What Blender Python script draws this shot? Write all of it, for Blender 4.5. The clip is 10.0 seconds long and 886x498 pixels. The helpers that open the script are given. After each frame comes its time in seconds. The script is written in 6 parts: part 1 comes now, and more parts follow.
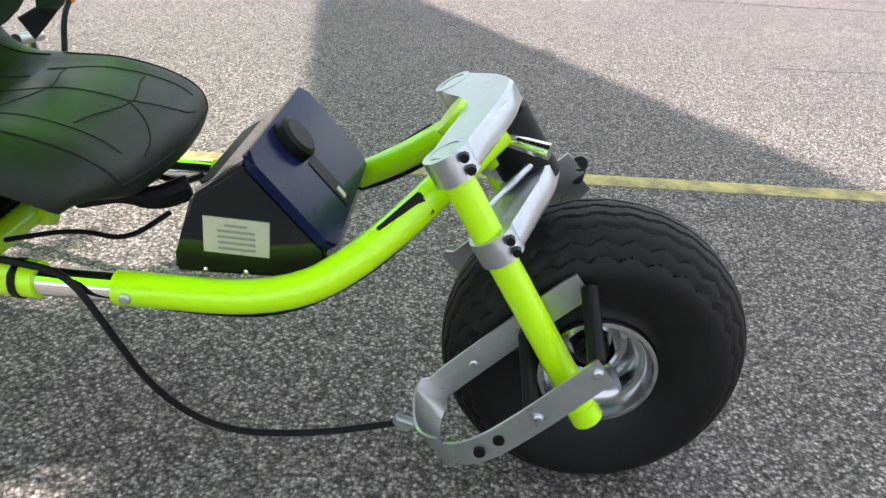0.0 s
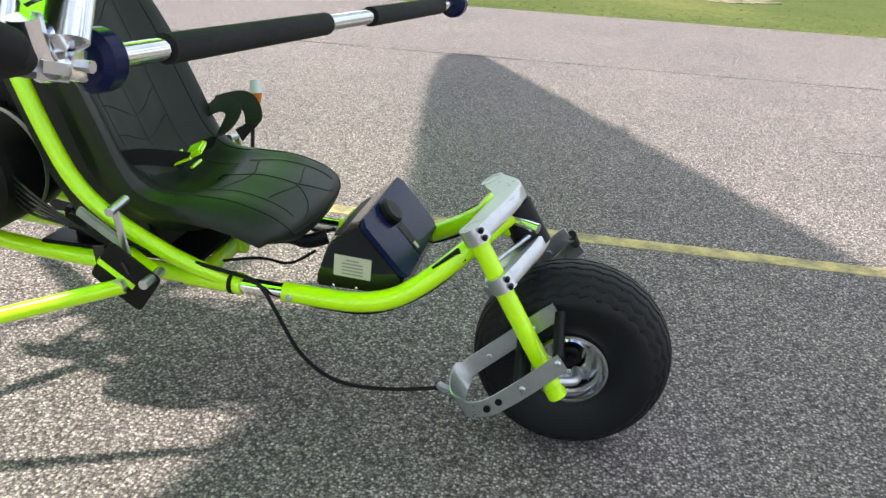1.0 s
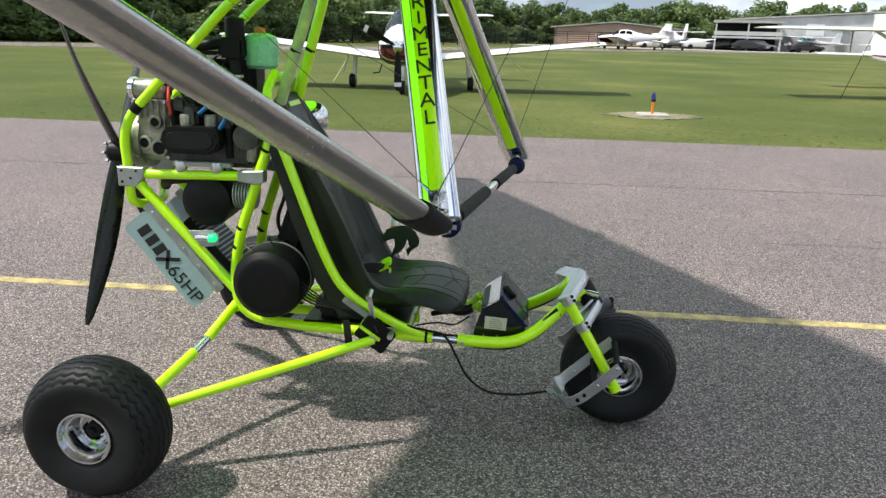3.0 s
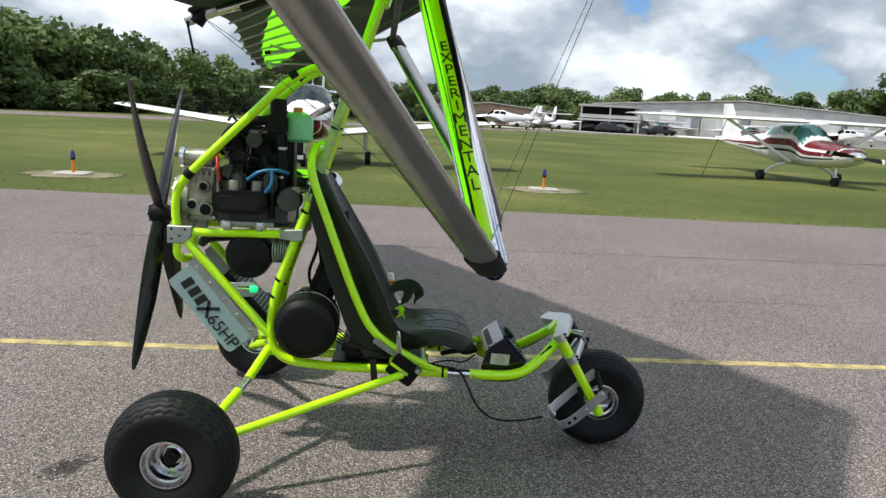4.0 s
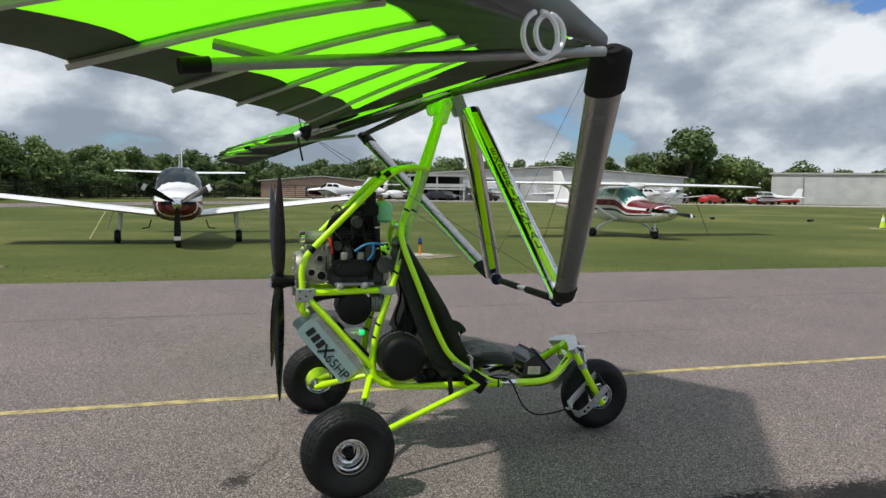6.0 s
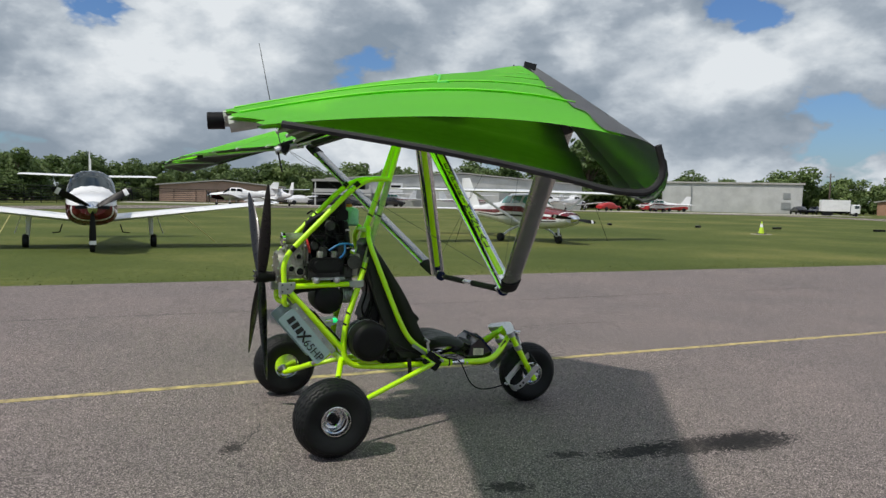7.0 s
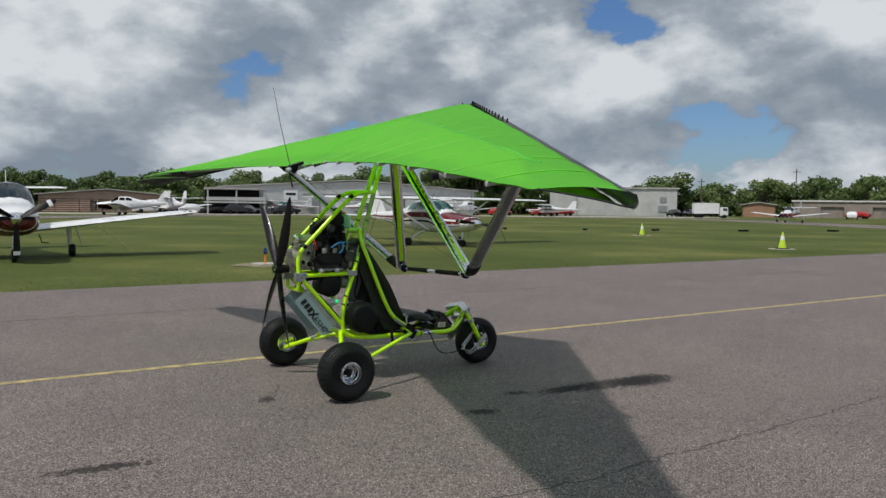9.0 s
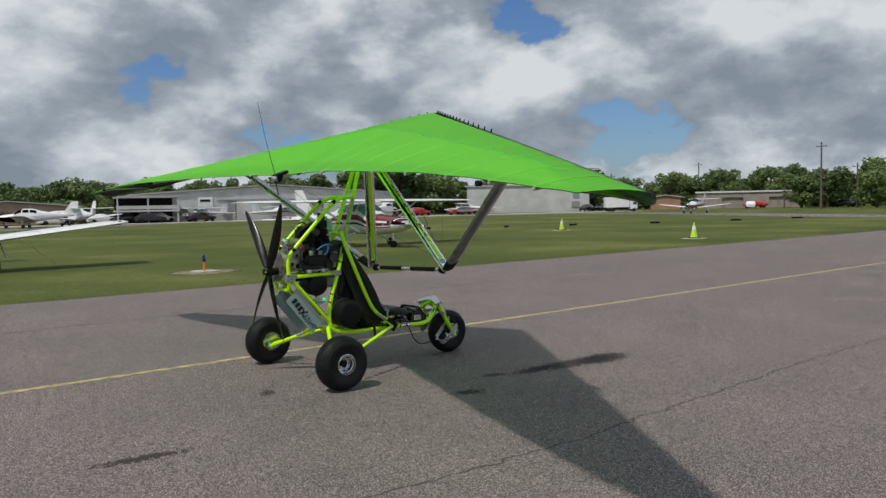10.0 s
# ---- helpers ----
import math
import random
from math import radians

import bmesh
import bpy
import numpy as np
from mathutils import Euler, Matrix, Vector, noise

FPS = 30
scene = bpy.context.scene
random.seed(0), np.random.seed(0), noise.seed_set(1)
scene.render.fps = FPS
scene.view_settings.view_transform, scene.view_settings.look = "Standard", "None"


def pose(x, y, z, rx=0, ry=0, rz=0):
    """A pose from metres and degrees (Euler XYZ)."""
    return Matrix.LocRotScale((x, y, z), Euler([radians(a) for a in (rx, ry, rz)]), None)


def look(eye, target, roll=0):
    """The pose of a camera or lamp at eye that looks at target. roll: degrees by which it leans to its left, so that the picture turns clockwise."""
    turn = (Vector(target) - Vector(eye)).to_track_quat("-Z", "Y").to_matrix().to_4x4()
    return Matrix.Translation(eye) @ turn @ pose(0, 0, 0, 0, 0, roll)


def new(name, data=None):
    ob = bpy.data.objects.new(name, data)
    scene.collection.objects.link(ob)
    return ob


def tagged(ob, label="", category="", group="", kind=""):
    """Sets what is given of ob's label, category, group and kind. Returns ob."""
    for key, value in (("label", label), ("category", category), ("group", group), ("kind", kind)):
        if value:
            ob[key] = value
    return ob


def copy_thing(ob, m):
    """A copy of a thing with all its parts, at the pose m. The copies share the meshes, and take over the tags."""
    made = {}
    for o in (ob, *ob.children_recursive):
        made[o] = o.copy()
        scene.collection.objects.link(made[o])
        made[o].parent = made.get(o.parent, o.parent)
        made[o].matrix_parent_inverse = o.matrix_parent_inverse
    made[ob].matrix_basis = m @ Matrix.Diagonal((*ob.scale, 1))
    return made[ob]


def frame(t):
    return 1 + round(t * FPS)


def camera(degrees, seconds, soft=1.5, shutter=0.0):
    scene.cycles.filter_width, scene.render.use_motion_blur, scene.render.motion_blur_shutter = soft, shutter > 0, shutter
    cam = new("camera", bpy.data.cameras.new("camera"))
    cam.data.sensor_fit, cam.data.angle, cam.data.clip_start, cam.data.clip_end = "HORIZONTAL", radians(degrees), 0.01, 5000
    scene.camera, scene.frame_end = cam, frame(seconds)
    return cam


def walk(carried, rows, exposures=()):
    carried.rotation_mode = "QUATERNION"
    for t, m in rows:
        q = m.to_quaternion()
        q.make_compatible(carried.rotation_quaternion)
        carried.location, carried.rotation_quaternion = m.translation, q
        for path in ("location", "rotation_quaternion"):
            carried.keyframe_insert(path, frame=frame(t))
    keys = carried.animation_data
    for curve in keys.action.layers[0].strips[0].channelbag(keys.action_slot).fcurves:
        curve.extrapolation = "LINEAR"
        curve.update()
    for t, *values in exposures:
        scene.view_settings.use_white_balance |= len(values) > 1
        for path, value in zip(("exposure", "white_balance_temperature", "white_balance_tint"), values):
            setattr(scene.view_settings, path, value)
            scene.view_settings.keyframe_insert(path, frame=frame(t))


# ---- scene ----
cam = camera(60.3, 10.0, soft=1.45)
PATH = [
    (0, (-0.183, -1.01, 0.923), (-0.205, 0.722, 0.035), 3.5),
    (0.5, (-0.003, -1.21, 1.08), (-0.156, 0.515, 0.191), 3.9),
    (1, (-0.0, -1.631, 1.226), (-0.301, 0.12, 0.43), 3.4),
    (1.5, (-0.053, -2.019, 1.384), (-0.372, -0.276, 0.579), 2.4),
    (2, (-0.068, -2.359, 1.497), (-0.388, -0.59, 0.752), 1.4),
    (2.5, (-0.184, -2.64, 1.57), (-0.462, -0.825, 0.924), 0.3),
    (3, (-0.393, -2.996, 1.591), (-0.584, -1.135, 1.055), 1.5),
    (3.2, (-0.515, -3.149, 1.603), (-0.65, -1.271, 1.113), 2.5),
    (4.3, (-1.111, -3.716, 1.6), (-0.934, -1.8, 1.301), 2.2),
    (4.5, (-1.206, -3.836, 1.619), (-1.002, -1.92, 1.35), 1.4),
    (5, (-1.621, -4.101, 1.635), (-1.279, -2.195, 1.436), 1.7),
    (5.2, (-1.794, -4.234, 1.646), (-1.399, -2.337, 1.466), 1.6),
    (6.3, (-2.625, -4.858, 1.63), (-2.017, -3.015, 1.486), 0.7),
    (6.5, (-2.747, -4.978, 1.618), (-2.079, -3.155, 1.477), 0.7),
    (7, (-3.05, -5.366, 1.653), (-2.281, -3.583, 1.52), 1.3),
    (7.5, (-3.38, -5.677, 1.647), (-2.507, -3.941, 1.536), 0.9),
    (8, (-3.72, -6.017, 1.619), (-2.79, -4.31, 1.517), 0.8),
    (8.5, (-4.059, -6.353, 1.619), (-3.099, -4.663, 1.509), 0.8),
    (9, (-4.426, -6.603, 1.659), (-3.413, -4.945, 1.547), 0.7),
    (9.5, (-4.825, -6.802, 1.64), (-3.74, -5.189, 1.531), 0.4),
    (10, (-5.267, -6.811, 1.67), (-4.079, -5.272, 1.559), -1.1),
]
walk(cam, [(t, look(eye, target, roll)) for t, eye, target, roll in PATH], exposures=[(0, 1.4), (1.5, 1.15), (3, 0.74), (4.5, 0.36), (5, 0.24), (6.5, 0.06), (7.5, -0.12), (8.5, -0.22), (10, -0.25)])

# ---- daylight: broken cloud, sun high behind the tail of the trike ----
SUN = Vector((-0.52, -0.15, 0.84)).normalized()
sun = new("sun", bpy.data.lights.new("sun", "SUN"))
sun.data.energy, sun.data.angle, sun.data.color = 3.2, radians(2.2), (1.0, 0.94, 0.86)
sun.matrix_world = look(SUN * 60, (0, 0, 0))

world = bpy.data.worlds.new("sky")
scene.world = world
world.use_nodes = True
wn, wl = world.node_tree.nodes, world.node_tree.links
wn.clear()


def wnode(kind, **values):
    n = wn.new(kind)
    for key, value in values.items():
        n.inputs[key].default_value = value
    return n


w_out, w_bg = wn.new("ShaderNodeOutputWorld"), wn.new("ShaderNodeBackground")
w_sky = wn.new("ShaderNodeTexSky")
w_sky.sky_type, w_sky.sun_disc = "NISHITA", False
w_sky.sun_elevation, w_sky.sun_rotation = math.asin(SUN.z), math.atan2(SUN.x, SUN.y)
w_sky.air_density, w_sky.dust_density = 1.2, 0.6
w_tc = wn.new("ShaderNodeTexCoord")
w_sep = wn.new("ShaderNodeSeparateXYZ")
wl.new(w_tc.outputs["Generated"], w_sep.inputs[0])


def wmath(op, a, b=None, c=None):
    n = wn.new("ShaderNodeMath")
    n.operation = op
    for i, v in enumerate((a, b, c)):
        if v is None:
            continue
        if isinstance(v, (int, float)):
            n.inputs[i].default_value = v
        else:
            wl.new(v, n.inputs[i])
    return n.outputs[0]


# cumulus: broad banks with cauliflower heads, bright on their upper sides and grey below
w_vec = wn.new("ShaderNodeVectorMath")
w_vec.operation = "MULTIPLY"
w_vec.inputs[1].default_value = (1.0, 1.0, 1.75)
wl.new(w_tc.outputs["Generated"], w_vec.inputs[0])


def wnoise(scale, detail, rough, shift, distortion=0.0):
    n = wnode("ShaderNodeTexNoise", Scale=scale, Detail=detail, Roughness=rough, Distortion=distortion)
    m = wn.new("ShaderNodeVectorMath")
    m.operation = "ADD"
    m.inputs[1].default_value = shift
    wl.new(w_vec.outputs[0], m.inputs[0])
    wl.new(m.outputs[0], n.inputs["Vector"])
    return n.outputs["Fac"]


def wramp(fac, *stops):
    n = wn.new("ShaderNodeValToRGB")
    n.color_ramp.elements[0].position, n.color_ramp.elements[0].color = stops[0][0], (*stops[0][1], 1)
    n.color_ramp.elements[1].position, n.color_ramp.elements[1].color = stops[-1][0], (*stops[-1][1], 1)
    for p, c in stops[1:-1]:
        n.color_ramp.elements.new(p).color = (*c, 1)
    wl.new(fac, n.inputs[0])
    return n.outputs[0]


def wpuff(scale, shift):
    """Rounded heads at several sizes."""
    n = wnode("ShaderNodeTexVoronoi", Scale=scale, Detail=3.0, Roughness=0.55, Lacunarity=2.3)
    n.feature = "SMOOTH_F1"
    n.inputs["Smoothness"].default_value = 0.35
    n.normalize = True
    wob = wnode("ShaderNodeTexNoise", Scale=scale * 1.6, Detail=5.0, Roughness=0.6)
    add, mad = wn.new("ShaderNodeVectorMath"), wn.new("ShaderNodeVectorMath")
    add.operation, mad.operation = "ADD", "MULTIPLY_ADD"
    add.inputs[1].default_value = shift
    mad.inputs[1].default_value = (0.16, 0.16, 0.16)
    wl.new(w_vec.outputs[0], add.inputs[0])
    wl.new(add.outputs[0], wob.inputs["Vector"])
    wl.new(wob.outputs["Color"], mad.inputs[0])
    wl.new(add.outputs[0], mad.inputs[2])
    wl.new(mad.outputs[0], n.inputs["Vector"])
    return wmath("SUBTRACT", 1.0, n.outputs["Distance"])


SH = (2.3, 1.4, 0.2)
UP = (SH[0] + SUN.x * .03, SH[1] + SUN.y * .03, SH[2] + .11)
w_low = wmath("MULTIPLY", wmath("MAXIMUM", wmath("SUBTRACT", 0.17, w_sep.outputs["Z"]), 0.0), 0.6)
w_d0 = wmath("ADD", wmath("MULTIPLY_ADD", wpuff(5.0, SH), 0.36, wnoise(3.4, 6, 0.50, SH)), w_low)
w_d1 = wmath("ADD", wmath("MULTIPLY_ADD", wpuff(5.0, UP), 0.36, wnoise(3.4, 4, 0.50, UP)), w_low)
w_cover = wramp(w_d0, (0.672, (0, 0, 0)), (0.700, (1, 1, 1)))
w_lit = wmath("ADD", wmath("MULTIPLY", wmath("SUBTRACT", w_d0, w_d1), 3.0), wmath("MULTIPLY_ADD", wpuff(11.0, (1.0, 5.0, 2.0)), 0.30, 0.31))
w_lit = wmath("SUBTRACT", w_lit, wmath("MULTIPLY", wmath("MAXIMUM", wmath("SUBTRACT", w_d0, 0.86), 0.0), 0.9))
w_shade = wramp(w_lit, (0.14, (2.8, 3.4, 4.1)), (0.38, (4.0, 4.6, 5.3)), (0.56, (5.9, 6.5, 7.1)), (0.80, (8.4, 8.85, 9.2)))
w_mix = wn.new("ShaderNodeMix")
w_mix.data_type = "RGBA"
wl.new(w_cover, w_mix.inputs[0])
w_blue = wn.new("ShaderNodeMix")
w_blue.data_type, w_blue.blend_type = "RGBA", "MULTIPLY"
w_blue.inputs[0].default_value = 1.0
w_blue.inputs[7].default_value = (0.50, 0.70, 1.05, 1)
wl.new(w_sky.outputs[0], w_blue.inputs[6])
wl.new(w_blue.outputs[2], w_mix.inputs[6])
wl.new(w_shade, w_mix.inputs[7])
wl.new(w_mix.outputs[2], w_bg.inputs["Color"])
w_bg.inputs["Strength"].default_value = 0.092
wl.new(w_bg.outputs[0], w_out.inputs[0])


# ---- materials ----
def mat(name, base, rough=0.5, metal=0.0, var=0.12, scale=6.0, bump=0.0, bscale=60.0, coat=0.0, fine=90.0, dark=None, island=0.0, sheen=0.0, thin=None, spec=0.5, through_light=0.48):
    """A procedural surface: grain and stains at two scales, fine relief, and a base colour that is the real one."""
    m = bpy.data.materials.new(name)
    m.use_nodes = True
    n, l = m.node_tree.nodes, m.node_tree.links
    b = n["Principled BSDF"]
    b.inputs["Metallic"].default_value = metal
    b.inputs["Specular IOR Level"].default_value = spec
    b.inputs["Coat Weight"].default_value = coat
    b.inputs["Coat Roughness"].default_value = 0.05
    b.inputs["Sheen Weight"].default_value = sheen
    tc = n.new("ShaderNodeTexCoord")
    big = n.new("ShaderNodeTexNoise")
    big.inputs["Scale"].default_value, big.inputs["Detail"].default_value = scale, 5
    small = n.new("ShaderNodeTexNoise")
    small.inputs["Scale"].default_value, small.inputs["Detail"].default_value = fine, 3
    add = n.new("ShaderNodeMath")
    add.operation = "MULTIPLY_ADD"
    add.inputs[1].default_value = 0.45
    l.new(tc.outputs["Object"], big.inputs["Vector"])
    l.new(tc.outputs["Object"], small.inputs["Vector"])
    l.new(small.outputs["Fac"], add.inputs[0])
    l.new(big.outputs["Fac"], add.inputs[2])
    ramp = n.new("ShaderNodeValToRGB")
    lo = dark or tuple(c * (1 - var * 2.2) for c in base)
    hi = tuple(min(1.0, c * (1 + var)) for c in base)
    ramp.color_ramp.elements[0].position, ramp.color_ramp.elements[0].color = 0.45, (*lo, 1)
    ramp.color_ramp.elements[1].position, ramp.color_ramp.elements[1].color = 0.95, (*hi, 1)
    l.new(add.outputs[0], ramp.inputs[0])
    l.new(ramp.outputs[0], b.inputs["Base Color"])
    rr = n.new("ShaderNodeMapRange")
    rr.inputs["From Min"].default_value, rr.inputs["From Max"].default_value = 0.3, 1.0
    rr.inputs["To Min"].default_value, rr.inputs["To Max"].default_value = max(0.02, rough * 0.8), min(1.0, rough * 1.2)
    l.new(add.outputs[0], rr.inputs["Value"])
    l.new(rr.outputs[0], b.inputs["Roughness"])
    if bump:
        tex = n.new("ShaderNodeTexNoise")
        tex.inputs["Scale"].default_value, tex.inputs["Detail"].default_value = bscale, 4
        l.new(tc.outputs["Object"], tex.inputs["Vector"])
        bp = n.new("ShaderNodeBump")
        bp.inputs["Strength"].default_value, bp.inputs["Distance"].default_value = bump, 0.01
        l.new(tex.outputs["Fac"], bp.inputs["Height"])
        l.new(bp.outputs[0], b.inputs["Normal"])
    if thin:
        # light shines through the cloth
        tr = n.new("ShaderNodeBsdfTranslucent")
        tr.inputs["Color"].default_value = (*thin, 1)
        mix = n.new("ShaderNodeMixShader")
        mix.inputs[0].default_value = through_light
        l.new(b.outputs[0], mix.inputs[1])
        l.new(tr.outputs[0], mix.inputs[2])
        l.new(mix.outputs[0], n["Material Output"].inputs["Surface"])
    return m


NEON = mat("neon_yellow_paint", (0.58, 1.0, 0.0), 0.32, var=0.03, coat=0.5, scale=4, bump=0.015, bscale=300)
NEON_WORN = mat("neon_tube_sticker_wrap", (0.40, 0.52, 0.12), 0.4, var=0.3, scale=14, fine=30, dark=(0.22, 0.25, 0.22))
ALU = mat("machined_aluminium", (0.62, 0.63, 0.65), 0.30, 0.9, var=0.06, scale=12, bump=0.02, bscale=500)
POLISH = mat("polished_metal", (0.80, 0.81, 0.83), 0.10, 1.0, var=0.04, scale=10)
BRUSHED = mat("grey_anodised_strut", (0.46, 0.45, 0.44), 0.24, 0.92, var=0.03, scale=5)
GREY_AL = mat("dull_grey_plate", (0.36, 0.38, 0.38), 0.45, 0.6, var=0.1, scale=15)
RUBBER = mat("black_tyre_rubber", (0.0075, 0.0085, 0.009), 0.5, var=0.35, scale=9, bump=0.08, bscale=220, dark=(0.004, 0.0045, 0.005), spec=0.24)
FOAM = mat("black_foam_grip", (0.007, 0.007, 0.007), 0.85, var=0.2, bump=0.2, bscale=400)
BLACK = mat("satin_black_metal", (0.006, 0.006, 0.007), 0.42, 0.0, var=0.2, scale=8, bump=0.03, bscale=300, spec=0.2)
GLOSSBLACK = mat("gloss_black_plastic", (0.008, 0.008, 0.012), 0.10, 0.0, var=0.2, coat=0.6)
NAVY = mat("gloss_dark_navy_plastic", (0.008, 0.013, 0.050), 0.20, 0.0, var=0.15, spec=0.14)
CARBON = mat("carbon_blade", (0.007, 0.007, 0.008), 0.28, 0.0, var=0.2, coat=0.15, scale=30, spec=0.3)
VINYL = mat("black_seat_vinyl", (0.011, 0.016, 0.010), 0.42, var=0.2, scale=7, bump=0.10, bscale=350, spec=0.36)
WEB = mat("black_belt_webbing", (0.007, 0.007, 0.007), 0.75, var=0.2, bump=0.3, bscale=600)
ENGINE = mat("cast_engine_grey", (0.36, 0.35, 0.31), 0.42, 0.8, var=0.28, scale=14, bump=0.06, bscale=200)
RIM = mat("polished_rim", (0.66, 0.67, 0.69), 0.14, 1.0, var=0.12, scale=9)
CASEDARK = mat("oily_dark_casting", (0.06, 0.06, 0.058), 0.5, 0.5, var=0.3, scale=14, bump=0.06, bscale=200)
HOSE = mat("black_rubber_hose", (0.006, 0.006, 0.007), 0.5, var=0.2, spec=0.2)
BLUEHOSE = mat("blue_silicone_hose", (0.02, 0.16, 0.38), 0.4, var=0.1)
REDHOSE = mat("red_hose", (0.55, 0.03, 0.02), 0.4, var=0.1)
COOLANT = mat("green_coolant_bottle", (0.22, 0.52, 0.34), 0.25, var=0.1, coat=0.3)
ORANGE = mat("orange_plastic", (0.75, 0.22, 0.02), 0.4, var=0.05)
PLATEBLUE = mat("pale_grey_blue_sign_plate", (0.30, 0.40, 0.43), 0.35, 0.0, var=0.05, scale=3)
INK = mat("black_lettering", (0.008, 0.008, 0.008), 0.5, var=0.1)
LABEL = mat("silver_data_plate", (0.62, 0.58, 0.46), 0.4, 0.2, var=0.05)
LABELINK = mat("grey_print", (0.30, 0.28, 0.22), 0.6, var=0.05)
WHITE = mat("white_aircraft_paint", (0.78, 0.79, 0.80), 0.28, var=0.03, coat=0.4, scale=2)
MAROON = mat("maroon_aircraft_paint", (0.16, 0.012, 0.02), 0.25, var=0.08, coat=0.4)
GLASS = mat("tinted_windscreen", (0.05, 0.07, 0.08), 0.06, var=0.1, coat=0.6)
TEALGLASS = mat("green_tinted_windscreen", (0.10, 0.30, 0.27), 0.08, var=0.1, coat=0.6)
SAIL = mat("fluorescent_green_sailcloth", (0.25, 1.0, 0.10), 0.6, var=0.03, scale=1.2, fine=14, bump=0.05, bscale=9, thin=(0.25, 1.0, 0.01), spec=0.2, through_light=0.60)
SAILLINE = mat("pale_green_batten_pocket", (0.42, 1.0, 0.14), 0.6, var=0.04, thin=(0.30, 0.8, 0.05), spec=0.2)
SAILSEAM = mat("dark_green_seam", (0.10, 0.66, 0.08), 0.6, var=0.1)
BATTENGREY = mat("pale_grey_batten", (0.45, 0.47, 0.44), 0.5, 0.2, var=0.1)
SAILBLACK = mat("black_sailcloth", (0.007, 0.007, 0.008), 0.40, var=0.2, scale=2, bump=0.05, bscale=30)
SAILGREY = mat("grey_leading_edge_cloth", (0.19, 0.195, 0.205), 0.45, var=0.12, scale=4, bump=0.05, bscale=60)
NET = mat("black_mesh_hem", (0.02, 0.02, 0.022), 0.7, var=0.4, scale=60)
WIRE = mat("steel_cable", (0.10, 0.10, 0.10), 0.4, 0.6, var=0.1)


def emitter(name, colour, strength):
    m = bpy.data.materials.new(name)
    m.use_nodes = True
    b = m.node_tree.nodes["Principled BSDF"]
    b.inputs["Base Color"].default_value = (*colour, 1)
    b.inputs["Emission Color"].default_value = (*colour, 1)
    b.inputs["Emission Strength"].default_value = strength
    return m


GREENLIGHT = emitter("lit_green_lamp", (0.01, 0.75, 0.22), 0.7)


